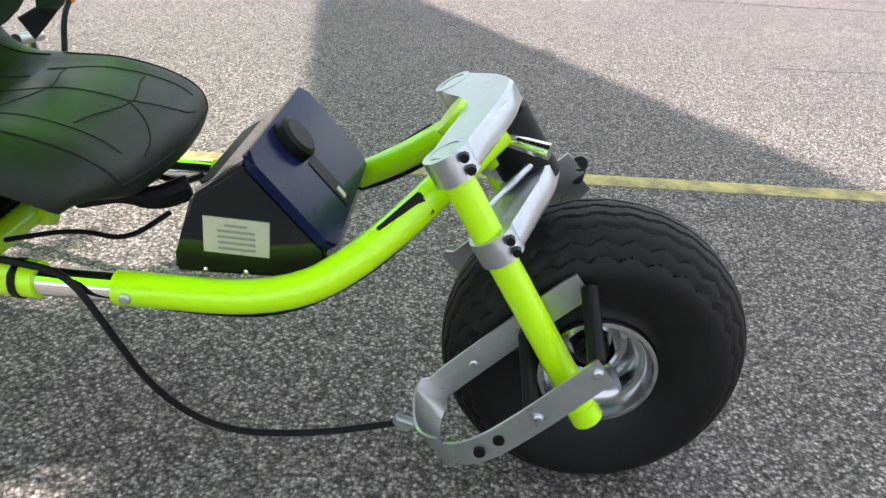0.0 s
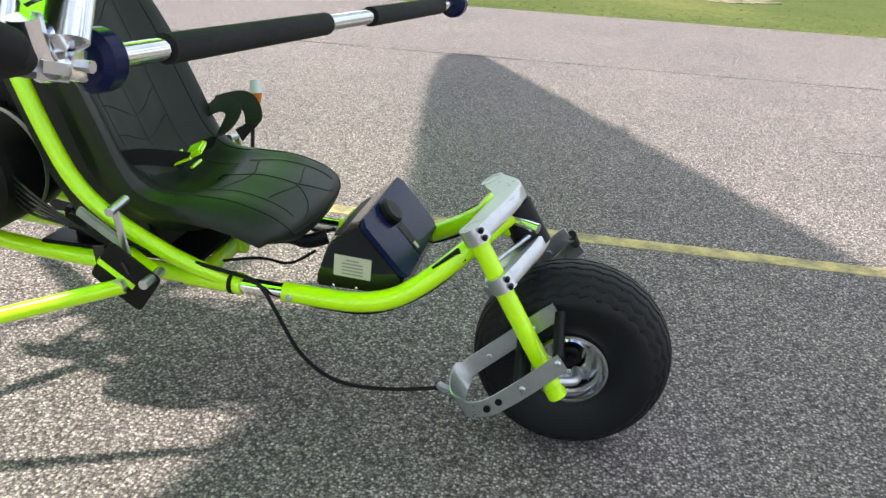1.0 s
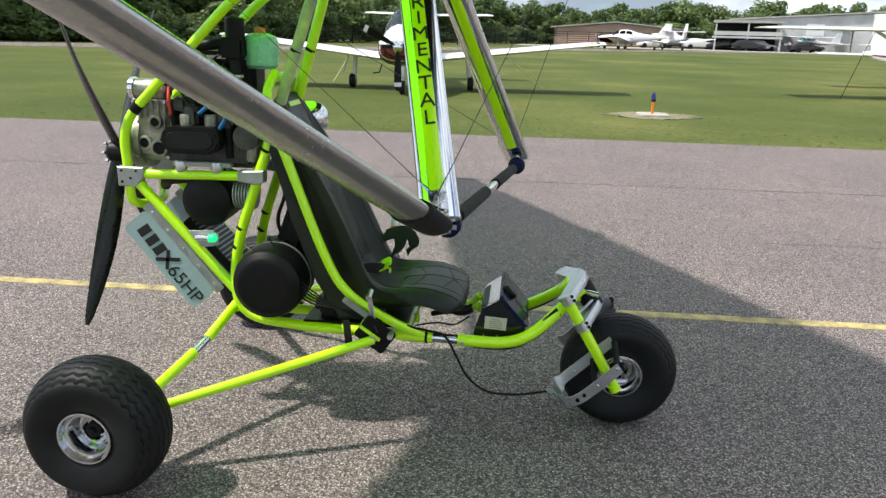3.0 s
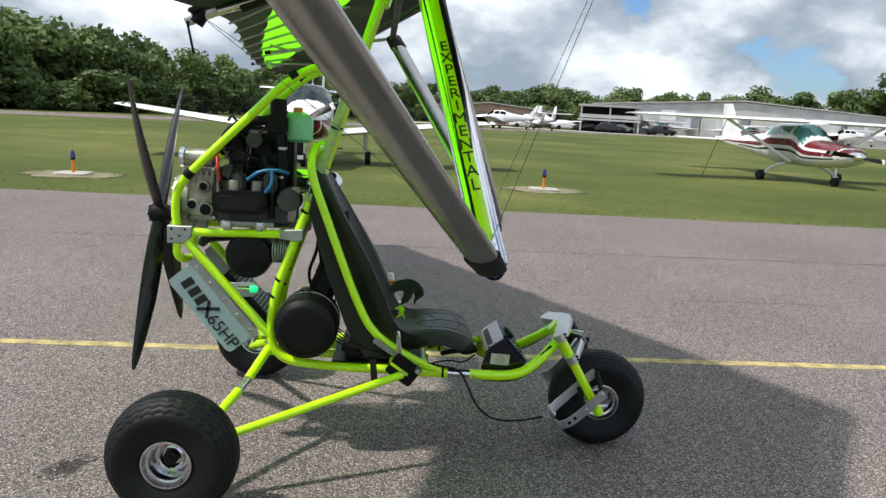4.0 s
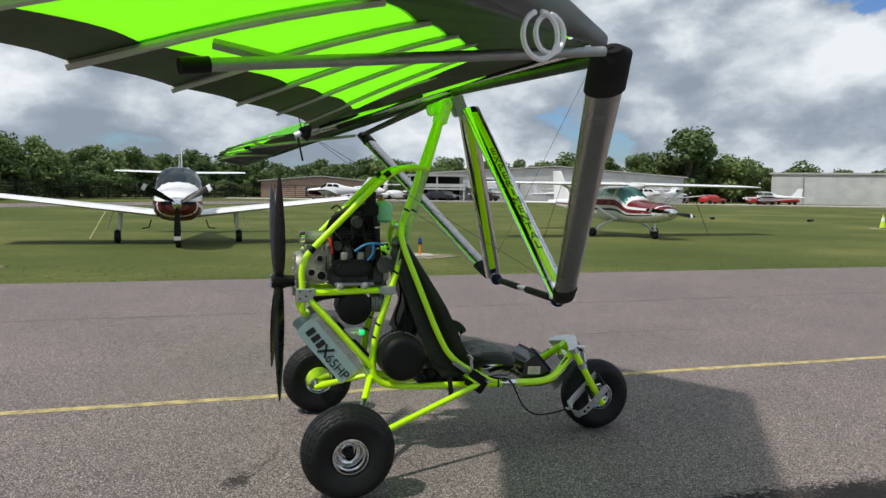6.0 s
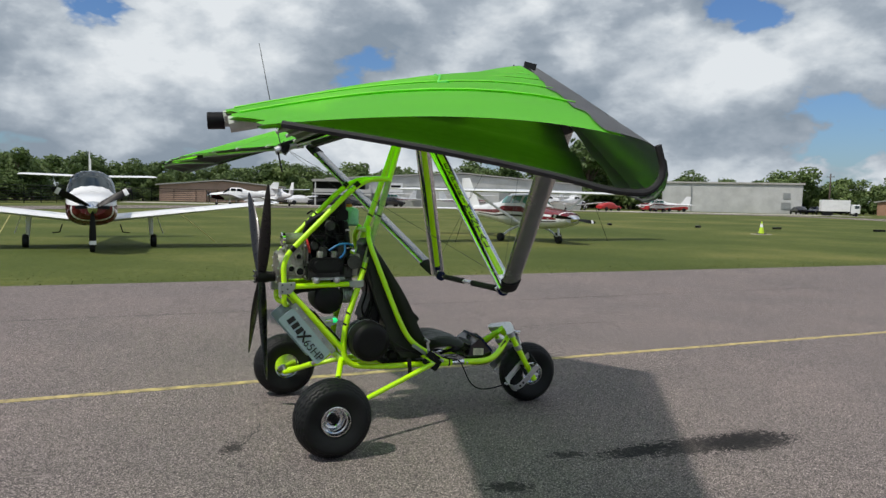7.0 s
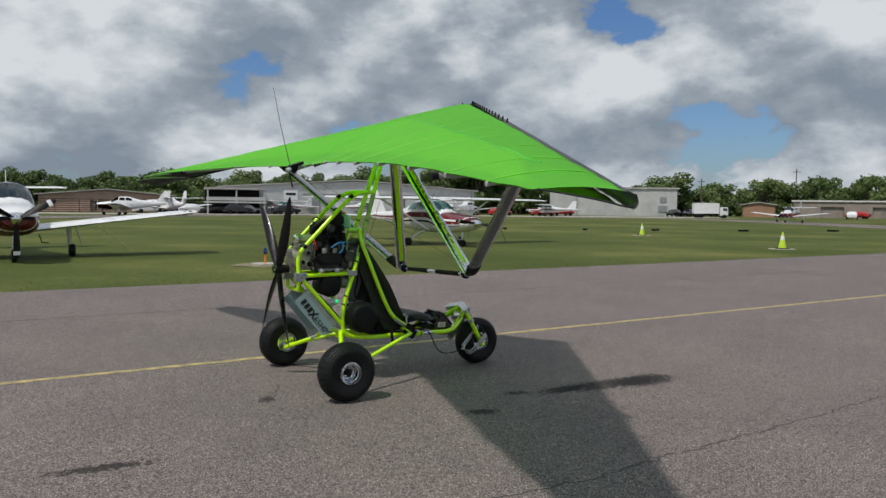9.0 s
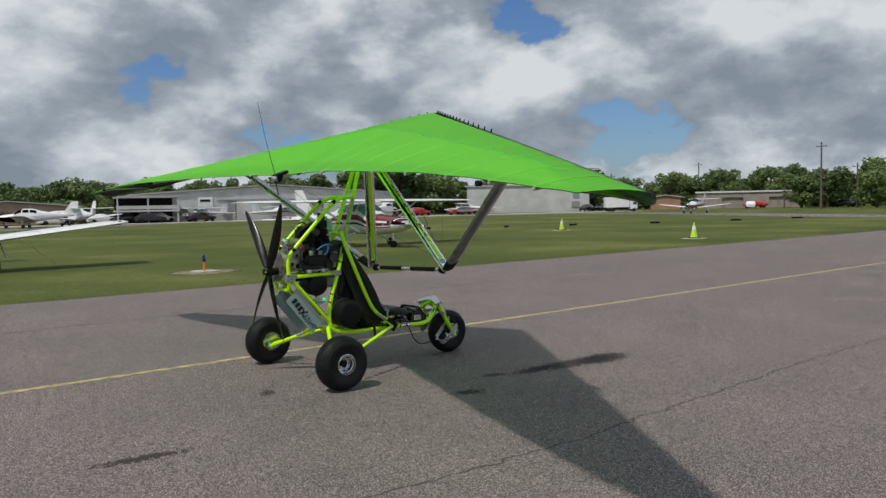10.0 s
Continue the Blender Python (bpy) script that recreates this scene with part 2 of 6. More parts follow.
def asphalt_material():
    """Weathered asphalt: pale and dark chips of stone, broad stains, worn pinkish grey."""
    m = bpy.data.materials.new("weathered_asphalt")
    m.use_nodes = True
    n, l = m.node_tree.nodes, m.node_tree.links
    b = n["Principled BSDF"]
    b.inputs["Roughness"].default_value = 0.85
    b.inputs["Specular IOR Level"].default_value = 0.3
    geo = n.new("ShaderNodeNewGeometry")

    def tex(kind, scale, **kw):
        t = n.new(kind)
        t.inputs["Scale"].default_value = scale
        for k, v in kw.items():
            t.inputs[k].default_value = v
        l.new(geo.outputs["Position"], t.inputs["Vector"])
        return t

    chips = tex("ShaderNodeTexVoronoi", 125.0)
    chips2 = tex("ShaderNodeTexVoronoi", 230.0)
    grain = tex("ShaderNodeTexNoise", 60.0, Detail=6.0)
    stain = tex("ShaderNodeTexNoise", 0.55, Detail=7.0, Roughness=0.62)
    ramp = n.new("ShaderNodeValToRGB")
    for e, (p, c) in zip(ramp.color_ramp.elements, ((0.0, (0.030, 0.027, 0.026)), (1.0, (0.52, 0.47, 0.43)))):
        e.position, e.color = p, (*c, 1)
    ramp.color_ramp.elements.new(0.32).color = (0.090, 0.078, 0.075, 1)
    ramp.color_ramp.elements.new(0.62).color = (0.189, 0.163, 0.155, 1)
    ramp.color_ramp.elements.new(0.84).color = (0.327, 0.280, 0.267, 1)
    sep = n.new("ShaderNodeSeparateColor")
    l.new(chips.outputs["Color"], sep.inputs[0])
    sep2 = n.new("ShaderNodeSeparateColor")
    l.new(chips2.outputs["Color"], sep2.inputs[0])
    mx = n.new("ShaderNodeMath")
    mx.operation = "MULTIPLY_ADD"
    mx.inputs[1].default_value = 0.55
    half = n.new("ShaderNodeMath")
    half.operation = "MULTIPLY"
    half.inputs[1].default_value = 0.45
    l.new(sep2.outputs[1], half.inputs[0])
    l.new(sep.outputs[0], mx.inputs[0])
    l.new(half.outputs[0], mx.inputs[2])
    l.new(mx.outputs[0], ramp.inputs[0])
    tint = n.new("ShaderNodeMix")
    tint.data_type, tint.blend_type = "RGBA", "MULTIPLY"
    tint.inputs[0].default_value = 1.0
    sr = n.new("ShaderNodeValToRGB")
    sr.color_ramp.elements[0].position, sr.color_ramp.elements[0].color = 0.3, (0.84, 0.84, 0.85, 1)
    sr.color_ramp.elements[1].position, sr.color_ramp.elements[1].color = 0.7, (1.12, 1.08, 1.06, 1)
    l.new(stain.outputs["Fac"], sr.inputs[0])
    gap = n.new("ShaderNodeMapRange")
    gap.inputs["From Min"].default_value, gap.inputs["From Max"].default_value = 0.30, 0.66
    gap.inputs["To Min"].default_value, gap.inputs["To Max"].default_value = 1.70, 0.66
    l.new(chips.outputs["Distance"], gap.inputs["Value"])
    gapped = n.new("ShaderNodeMix")
    gapped.data_type, gapped.blend_type = "RGBA", "MULTIPLY"
    gapped.inputs[0].default_value = 1.0
    l.new(ramp.outputs[0], gapped.inputs[6])
    l.new(gap.outputs[0], gapped.inputs[7])
    l.new(gapped.outputs[2], tint.inputs[6])
    l.new(sr.outputs[0], tint.inputs[7])
    # damp oil stains, each an irregular speckled patch
    speck = tex("ShaderNodeTexNoise", 26.0, Detail=7.0, Roughness=0.75)
    colour = tint.outputs[2]
    for cx, cy, turn, rx, ry, edge in ((0.66, -1.38, -2, 0.72, 0.17, 0.05), (1.02, -1.42, 4, 0.36, 0.19, 0.18), (0.12, -1.33, 6, 0.34, 0.12, 0.0), (-0.36, -1.24, -10, 0.16, 0.07, -0.05), (-0.98, -1.60, -20, 0.17, 0.10, -0.05), (-2.36, -0.40, 60, 0.16, 0.09, -0.15), (-3.80, -1.53, -6, 0.42, 0.085, -0.1)):
        mp = n.new("ShaderNodeMapping")
        mp.vector_type = "TEXTURE"
        mp.inputs["Location"].default_value = (cx, cy, 0)
        mp.inputs["Rotation"].default_value = (0, 0, radians(turn))
        mp.inputs["Scale"].default_value = (rx, ry, 1)
        l.new(geo.outputs["Position"], mp.inputs["Vector"])
        ln = n.new("ShaderNodeVectorMath")
        ln.operation = "LENGTH"
        l.new(mp.outputs[0], ln.inputs[0])
        sm = n.new("ShaderNodeMath")
        sm.operation = "MULTIPLY_ADD"
        sm.inputs[1].default_value = 3.6
        l.new(speck.outputs["Fac"], sm.inputs[0])
        l.new(ln.outputs["Value"], sm.inputs[2])
        mr = n.new("ShaderNodeMapRange")
        mr.inputs["From Min"].default_value, mr.inputs["From Max"].default_value = 2.52 + edge, 2.68 + edge
        mr.inputs["To Min"].default_value, mr.inputs["To Max"].default_value = 0.24, 1.0
        l.new(sm.outputs[0], mr.inputs["Value"])
        mul = n.new("ShaderNodeMix")
        mul.data_type, mul.blend_type = "RGBA", "MULTIPLY"
        mul.inputs[0].default_value = 1.0
        l.new(colour, mul.inputs[6])
        l.new(mr.outputs[0], mul.inputs[7])
        colour = mul.outputs[2]
    l.new(colour, b.inputs["Base Color"])
    bp = n.new("ShaderNodeBump")
    bp.inputs["Strength"].default_value, bp.inputs["Distance"].default_value = 0.6, 0.005
    l.new(chips.outputs["Distance"], bp.inputs["Height"])
    bp.invert = True
    l.new(bp.outputs[0], b.inputs["Normal"])
    return m


def grass_material():
    m = bpy.data.materials.new("mown_grass")
    m.use_nodes = True
    n, l = m.node_tree.nodes, m.node_tree.links
    b = n["Principled BSDF"]
    b.inputs["Roughness"].default_value = 0.9
    b.inputs["Specular IOR Level"].default_value = 0.15
    geo = n.new("ShaderNodeNewGeometry")

    def tex(scale, detail, rough=0.5):
        t = n.new("ShaderNodeTexNoise")
        t.inputs["Scale"].default_value, t.inputs["Detail"].default_value, t.inputs["Roughness"].default_value = scale, detail, rough
        l.new(geo.outputs["Position"], t.inputs["Vector"])
        return t

    a, c = tex(0.12, 5, 0.6), tex(9.0, 8, 0.7)
    mx = n.new("ShaderNodeMath")
    mx.operation = "MULTIPLY_ADD"
    mx.inputs[1].default_value = 0.6
    l.new(c.outputs["Fac"], mx.inputs[0])
    l.new(a.outputs["Fac"], mx.inputs[2])
    ramp = n.new("ShaderNodeValToRGB")
    ramp.color_ramp.elements[0].position, ramp.color_ramp.elements[0].color = 0.52, (0.042, 0.066, 0.013, 1)
    ramp.color_ramp.elements[1].position, ramp.color_ramp.elements[1].color = 1.1, (0.165, 0.165, 0.05, 1)
    ramp.color_ramp.elements.new(0.8).color = (0.082, 0.104, 0.024, 1)
    l.new(mx.outputs[0], ramp.inputs[0])
    l.new(ramp.outputs[0], b.inputs["Base Color"])
    bp = n.new("ShaderNodeBump")
    bp.inputs["Strength"].default_value, bp.inputs["Distance"].default_value = 0.7, 0.03
    l.new(c.outputs["Fac"], bp.inputs["Height"])
    l.new(bp.outputs[0], b.inputs["Normal"])
    return m


ASPHALT, GRASS = asphalt_material(), grass_material()
YELLOW = mat("worn_yellow_road_paint", (0.58, 0.46, 0.18), 0.8, var=0.12, scale=9, fine=45, dark=(0.12, 0.105, 0.075), bump=0.3, bscale=120)
CONCRETE = mat("pale_concrete", (0.45, 0.42, 0.37), 0.85, var=0.15, scale=3, bump=0.1)
TAR = mat("dark_crack_filler", (0.05, 0.045, 0.042), 0.8, var=0.2)

METALWALL = mat("ribbed_pale_grey_cladding", (0.50, 0.51, 0.50), 0.55, var=0.10, scale=.5, fine=6)
METALROOF = mat("weathered_metal_roof", (0.42, 0.41, 0.39), 0.5, var=0.12, scale=.4, fine=5)
WHITEROOF = mat("pale_flat_roof", (0.66, 0.66, 0.64), 0.6, var=0.06, scale=.5, fine=5)
GREIGE = mat("grey_brown_render", (0.30, 0.26, 0.23), 0.8, var=0.10, scale=.6, fine=6)
PINKWALL = mat("faded_pink_render", (0.46, 0.31, 0.25), 0.8, var=0.10, scale=.6, fine=6)
BROWNWALL = mat("brown_render", (0.34, 0.20, 0.13), 0.8, var=0.10, scale=.6, fine=6)
REDPAINT = mat("red_paint", (0.42, 0.02, 0.02), 0.3, var=0.06, coat=0.4)
POLEWOOD = mat("weathered_pole_wood", (0.13, 0.10, 0.08), 0.85, var=0.2, scale=3)
CONELIME = mat("lime_cone_plastic", (0.50, 0.72, 0.03), 0.5, var=0.05)
BLUEGLASS = mat("blue_glass_lens", (0.01, 0.02, 0.16), 0.12, var=0.1, coat=0.5)
DIRT = mat("bare_sandy_earth", (0.21, 0.175, 0.115), 0.95, var=0.35, scale=3, fine=25, dark=(0.08, 0.10, 0.03), bump=0.3, bscale=30)
ROPE = mat("yellow_rope", (0.55, 0.50, 0.22), 0.8, var=0.1)
BARK = mat("grey_bark", (0.12, 0.09, 0.07), 0.9, var=0.2, scale=4)


def leaf_material():
    m = bpy.data.materials.new("tree_leaves")
    m.use_nodes = True
    n, l = m.node_tree.nodes, m.node_tree.links
    b = n["Principled BSDF"]
    b.inputs["Roughness"].default_value = 0.6
    geo, info = n.new("ShaderNodeNewGeometry"), n.new("ShaderNodeObjectInfo")
    add = n.new("ShaderNodeMath")
    add.operation = "MULTIPLY_ADD"
    add.inputs[1].default_value = 0.45
    l.new(geo.outputs["Random Per Island"], add.inputs[0])
    half = n.new("ShaderNodeMath")
    half.operation = "MULTIPLY"
    half.inputs[1].default_value = 0.55
    l.new(info.outputs["Random"], half.inputs[0])
    l.new(half.outputs[0], add.inputs[2])
    ramp = n.new("ShaderNodeValToRGB")
    ramp.color_ramp.elements[0].position, ramp.color_ramp.elements[0].color = 0.05, (0.055, 0.102, 0.028, 1)
    ramp.color_ramp.elements[1].position, ramp.color_ramp.elements[1].color = 0.95, (0.18, 0.25, 0.075, 1)
    l.new(add.outputs[0], ramp.inputs[0])
    l.new(ramp.outputs[0], b.inputs["Base Color"])
    tr = n.new("ShaderNodeBsdfTranslucent")
    l.new(ramp.outputs[0], tr.inputs["Color"])
    mix = n.new("ShaderNodeMixShader")
    mix.inputs[0].default_value = 0.3
    l.new(b.outputs[0], mix.inputs[1])
    l.new(tr.outputs[0], mix.inputs[2])
    l.new(mix.outputs[0], n["Material Output"].inputs["Surface"])
    return m


LEAF = leaf_material()

# ---- shapes ----
def finish(bm, name, material, smooth=True, angle=35):
    bmesh.ops.recalc_face_normals(bm, faces=bm.faces)
    me = bpy.data.meshes.new(name)
    bm.to_mesh(me)
    bm.free()
    me.materials.append(material)
    if smooth:
        me.shade_smooth()
        me.set_sharp_from_angle(angle=radians(angle))
    return me


def part(name, bm, material, parent=None, label="", smooth=True, angle=35):
    """One mesh object, under a thing or a part."""
    ob = new(name, finish(bm, name, material, smooth, angle))
    if parent is not None:
        ob.parent = parent
    return tagged(ob, label)


def thing(name, label, category, at=None, group="", kind=""):
    ob = new(name)
    ob.empty_display_size = 0.2
    ob.matrix_world = at or Matrix()
    return tagged(ob, label, category, group, kind)


def fillet(pts, r, n=6):
    """Rounds the corners of a line of points."""
    pts = [Vector(p) for p in pts]
    out = [pts[0]]
    for a, b, c in zip(pts, pts[1:], pts[2:]):
        d1, d2 = min(r, (a - b).length * 0.48), min(r, (c - b).length * 0.48)
        p, q = b + (a - b).normalized() * d1, b + (c - b).normalized() * d2
        for i in range(n + 1):
            t = i / n
            out.append((1 - t) ** 2 * p + 2 * t * (1 - t) * b + t * t * q)
    return out + [pts[-1]]


def sweep(bm, pts, radius, segs=12, flat=1.0, up=None):
    """A tube along points; flat squeezes it across, radius may be a list."""
    pts = [Vector(p) for p in pts]
    rings, ref = [], None
    for i, p in enumerate(pts):
        d = (pts[min(i + 1, len(pts) - 1)] - pts[max(i - 1, 0)]).normalized()
        if ref is None:
            ref = Vector(up) if up else (Vector((0, 0, 1)) if abs(d.z) < 0.9 else Vector((1, 0, 0)))
        u = (ref - d * ref.dot(d)).normalized()
        ref = u
        v = d.cross(u)
        r = radius[i] if isinstance(radius, (list, tuple)) else radius
        rings.append([bm.verts.new(p + u * (r * math.cos(a)) + v * (r * flat * math.sin(a))) for a in (2 * math.pi * k / segs for k in range(segs))])
    for a, b in zip(rings, rings[1:]):
        for k in range(segs):
            bm.faces.new((a[k], a[(k + 1) % segs], b[(k + 1) % segs], b[k]))
    bm.faces.new(rings[0][::-1])
    bm.faces.new(rings[-1])
    return bm


def tube(pts, r, bend=0.0, segs=12, flat=1.0, up=None):
    line = fillet(pts, bend) if bend else [Vector(p) for p in pts]
    if isinstance(r, (list, tuple)) and len(r) != len(line):
        r = [float(v) for v in np.interp(np.linspace(0, 1, len(line)), np.linspace(0, 1, len(r)), r)]
    return sweep(bmesh.new(), line, r, segs, flat, up)


def lathe(profile, axis="y", segs=32, centre=(0, 0, 0), bm=None, closed=False, caps=True):
    """Turns (distance along the axis, radius) pairs round an axis."""
    bm = bm or bmesh.new()
    c, rings = Vector(centre), []
    for h, r in profile:
        ring = []
        for k in range(segs):
            a = 2 * math.pi * k / segs
            u, v = r * math.cos(a), r * math.sin(a)
            ring.append(bm.verts.new(c + Vector({"x": (h, u, v), "y": (u, h, v), "z": (u, v, h)}[axis])))
        rings.append(ring)
    pairs = list(zip(rings, rings[1:])) + ([(rings[-1], rings[0])] if closed else [])
    for a, b in pairs:
        for k in range(segs):
            bm.faces.new((a[k], a[(k + 1) % segs], b[(k + 1) % segs], b[k]))
    if caps and not closed:
        bm.faces.new(rings[0])
        bm.faces.new(rings[-1][::-1])
    return bm


def box(size, at=None, bevel=0.0, bm=None, segs=2):
    """A box with rounded edges, its middle at the pose."""
    bm = bm or bmesh.new()
    m = (at or Matrix()) @ Matrix.Diagonal((*size, 1))
    made = bmesh.ops.create_cube(bm, size=1.0, matrix=m)["verts"]
    if bevel:
        edges = list({e for v in made for e in v.link_edges})
        bmesh.ops.bevel(bm, geom=edges, offset=bevel, segments=segs, affect="EDGES", clamp_overlap=True)
    return bm


def prism(outline, depth, at=None, bevel=0.0, bm=None, segs=1):
    """A flat outline (x, y pairs) raised by depth along z, then posed."""
    bm = bm or bmesh.new()
    m = at or Matrix()
    lo = [bm.verts.new(m @ Vector((x, y, -depth / 2))) for x, y in outline]
    hi = [bm.verts.new(m @ Vector((x, y, depth / 2))) for x, y in outline]
    k = len(outline)
    fs = [bm.faces.new(lo[::-1]), bm.faces.new(hi)]
    fs += [bm.faces.new((lo[i], lo[(i + 1) % k], hi[(i + 1) % k], hi[i])) for i in range(k)]
    if bevel:
        edges = list({e for f in fs[:2] for e in f.edges})
        bmesh.ops.bevel(bm, geom=edges, offset=bevel, segments=segs, affect="EDGES", clamp_overlap=True)
    return bm


def rounded(w, h, r, n=5):
    """The outline of a rectangle with round corners."""
    out = []
    for cx, cy, a0 in ((w / 2 - r, h / 2 - r, 0), (-w / 2 + r, h / 2 - r, 90), (-w / 2 + r, -h / 2 + r, 180), (w / 2 - r, -h / 2 + r, 270)):
        out += [(cx + r * math.cos(radians(a0 + 90 * i / n)), cy + r * math.sin(radians(a0 + 90 * i / n))) for i in range(n + 1)]
    return out


def axes(origin, x, y):
    """A pose with its x and y along the given ways."""
    x = Vector(x).normalized()
    z = x.cross(Vector(y)).normalized()
    y = z.cross(x)
    m = Matrix((x, y, z)).transposed().to_4x4()
    m.translation = Vector(origin)
    return m


def rod(a, b, r, segs=10, bm=None):
    return sweep(bm or bmesh.new(), [a, b], r, segs)


def loft(bm, rings, caps=True):
    """Joins rings of equally many points."""
    vs = [[bm.verts.new(p) for p in ring] for ring in rings]
    k = len(vs[0])
    for a, b in zip(vs, vs[1:]):
        for i in range(k):
            bm.faces.new((a[i], a[(i + 1) % k], b[(i + 1) % k], b[i]))
    if caps:
        bm.faces.new(vs[0][::-1])
        bm.faces.new(vs[-1])
    return bm


def words(name, body, size, at, material, parent, depth=0.002, spacing=1.0, align="CENTER"):
    """Lettering in the built-in face, as a mesh."""
    cu = bpy.data.curves.new(name, "FONT")
    cu.body, cu.size, cu.extrude, cu.align_x, cu.align_y = body, size, depth / 2, align, "CENTER"
    cu.space_line = spacing
    tmp = new(name, cu)
    bpy.context.view_layer.update()
    me = bpy.data.meshes.new_from_object(tmp.evaluated_get(bpy.context.evaluated_depsgraph_get()))
    bpy.data.objects.remove(tmp)
    bpy.data.curves.remove(cu)
    me.transform(at)
    me.materials.clear()
    me.materials.append(material)
    ob = new(name, me)
    ob.parent = parent
    return ob


# ---- the ground: grass to the horizon, a taxiway across it ----
ROAD = pose(0, 0, 0, 0, 0, 1.1)


def slab(name, x0, x1, y0, y1, z0, z1, material, label, category, kind="structure", frame_m=ROAD):
    ob = part(name, box((x1 - x0, y1 - y0, z1 - z0), pose((x0 + x1) / 2, (y0 + y1) / 2, (z0 + z1) / 2)), material, smooth=False)
    ob.matrix_world = frame_m
    return tagged(ob, label, category, "", kind)


bm = bmesh.new()
bmesh.ops.create_grid(bm, x_segments=60, y_segments=60, size=2500)
for v in bm.verts:
    v.co.z = -.03
g = part("ground", bm, GRASS)
tagged(g, "mown green grass field reaching the tree line", "grass", "", "structure")
slab("taxiway", -120, 200, -14, 9.2, -.2, 0, ASPHALT, "weathered pinkish grey asphalt taxiway with loose stone chips", "taxiway")
slab("centre_line", -120, 200, 1.31, 1.40, 0, .003, YELLOW, "worn and cracked yellow painted line on the asphalt", "road marking")


def ribbon(name, pts, width, z, material, label, category, jitter=0.0, seed=1, step=None):
    """A flat strip along points, its edges uneven by jitter."""
    rng = random.Random(seed)
    line = [Vector((*p, 0)) for p in pts]
    if step:
        fine = []
        for a, b in zip(line, line[1:]):
            k = max(1, int((b - a).length / step))
            fine += [a.lerp(b, i / k) for i in range(k)]
        line = [p + Vector((rng.gauss(0, jitter), rng.gauss(0, jitter), 0)) for p in fine] + [line[-1]]
    bm, rows = bmesh.new(), []
    for i, p in enumerate(line):
        d = (line[min(i + 1, len(line) - 1)] - line[max(i - 1, 0)]).normalized()
        n = Vector((-d.y, d.x, 0)) * width / 2 * (rng.uniform(.4, 1.3) if step else 1)
        rows.append([p + n + Vector((0, 0, z)), p - n + Vector((0, 0, z)), p - n + Vector((0, 0, z - .02)), p + n + Vector((0, 0, z - .02))])
    return tagged(part(name, loft(bm, rows), material, smooth=False), label, category, "", "structure")


ribbon("joint", [(-60, 4.55), (-5, 5.30), (0.0, 5.42), (6, 5.60), (40, 6.25), (90, 7.2)], .028, .0012, TAR, "long dark construction joint in the asphalt", "crack", .006, 2, .25)
ribbon("crack", [(-3.1, -3.12), (-1.5, -3.17), (-.75, -3.12), (.6, -3.06), (2.4, -2.92), (4.3, -2.89), (7, -2.7)], .016, .0012, TAR, "thin ragged crack across the asphalt", "crack", .018, 3, .07)
ribbon("crack", [(1.5, 3.2), (2.6, 3.25), (3.1, 3.22)], .012, .0012, TAR, "thin ragged crack across the asphalt", "crack", .012, 4, .08)
ribbon("crack", [(-2.36, -.45), (-2.15, -.1), (-2.1, .1)], .010, .0012, TAR, "thin ragged crack across the asphalt", "crack", .012, 5, .05)
ribbon("far_taxiway", [(-75, 30), (-42, 43), (-22, 54), (2, 80), (30, 98), (66, 93), (88, 78), (87, 62), (79, 46), (69, 28), (63, 5)], 9, -.012, ASPHALT, "far grey taxiway across the grass", "taxiway")
ribbon("apron", [(-2, 107), (30, 103), (72, 95), (110, 84)], 9, -.008, CONCRETE, "pale apron in front of the hangars", "apron")

# ---- the ultralight trike: x ahead, y away from its right side, z up ----
trike = thing("ultralight_trike", "neon yellow tube-framed ultralight trike with black seat and three fat tyres", "ultralight trike", Matrix.Translation((0, 0.04, 0)))


def tri(u):
    u = u % 1.0
    return 4 * abs(u - 0.5) - 1


def tyre_mesh(R, W, rim):
    """A fat tyre: bulging walls and a tread cut by zigzag grooves."""
    T = .475 * W
    wall = [(.36 * W, rim), (.40 * W, rim + .006), (.45 * W, R * .52), (.485 * W, R * .62), (.495 * W, R * .70), (.496 * W, R * .735), (.490 * W, R * .765), (.482 * W, R * .785)]
    n = 84
    tread = [(T - 2 * T * i / n, R * (1 - .20 * abs(1 - 2 * i / n) ** 2.5)) for i in range(n + 1)]
    prof = wall + tread + [(-h, r) for h, r in wall[::-1]]
    bm, segs, rings = bmesh.new(), 240, []
    for i, (h, r) in enumerate(prof):
        ring = []
        for k in range(segs):
            a, rr = 2 * math.pi * k / segs, r
            if len(wall) <= i <= len(wall) + n:
                for g in (-.90, -.72, -.50, -.26, 0, .26, .50, .72, .90):
                    if abs(h / T - g - .040 * tri(k / segs * 30 + (.5 if g > 0 else 0))) < .026:
                        rr = r - R * .035
            ring.append(bm.verts.new((rr * math.cos(a), h, rr * math.sin(a))))
        rings.append(ring)
    for a, b in list(zip(rings, rings[1:])) + [(rings[-1], rings[0])]:
        for k in range(segs):
            bm.faces.new((a[k], a[(k + 1) % segs], b[(k + 1) % segs], b[k]))
    return bm


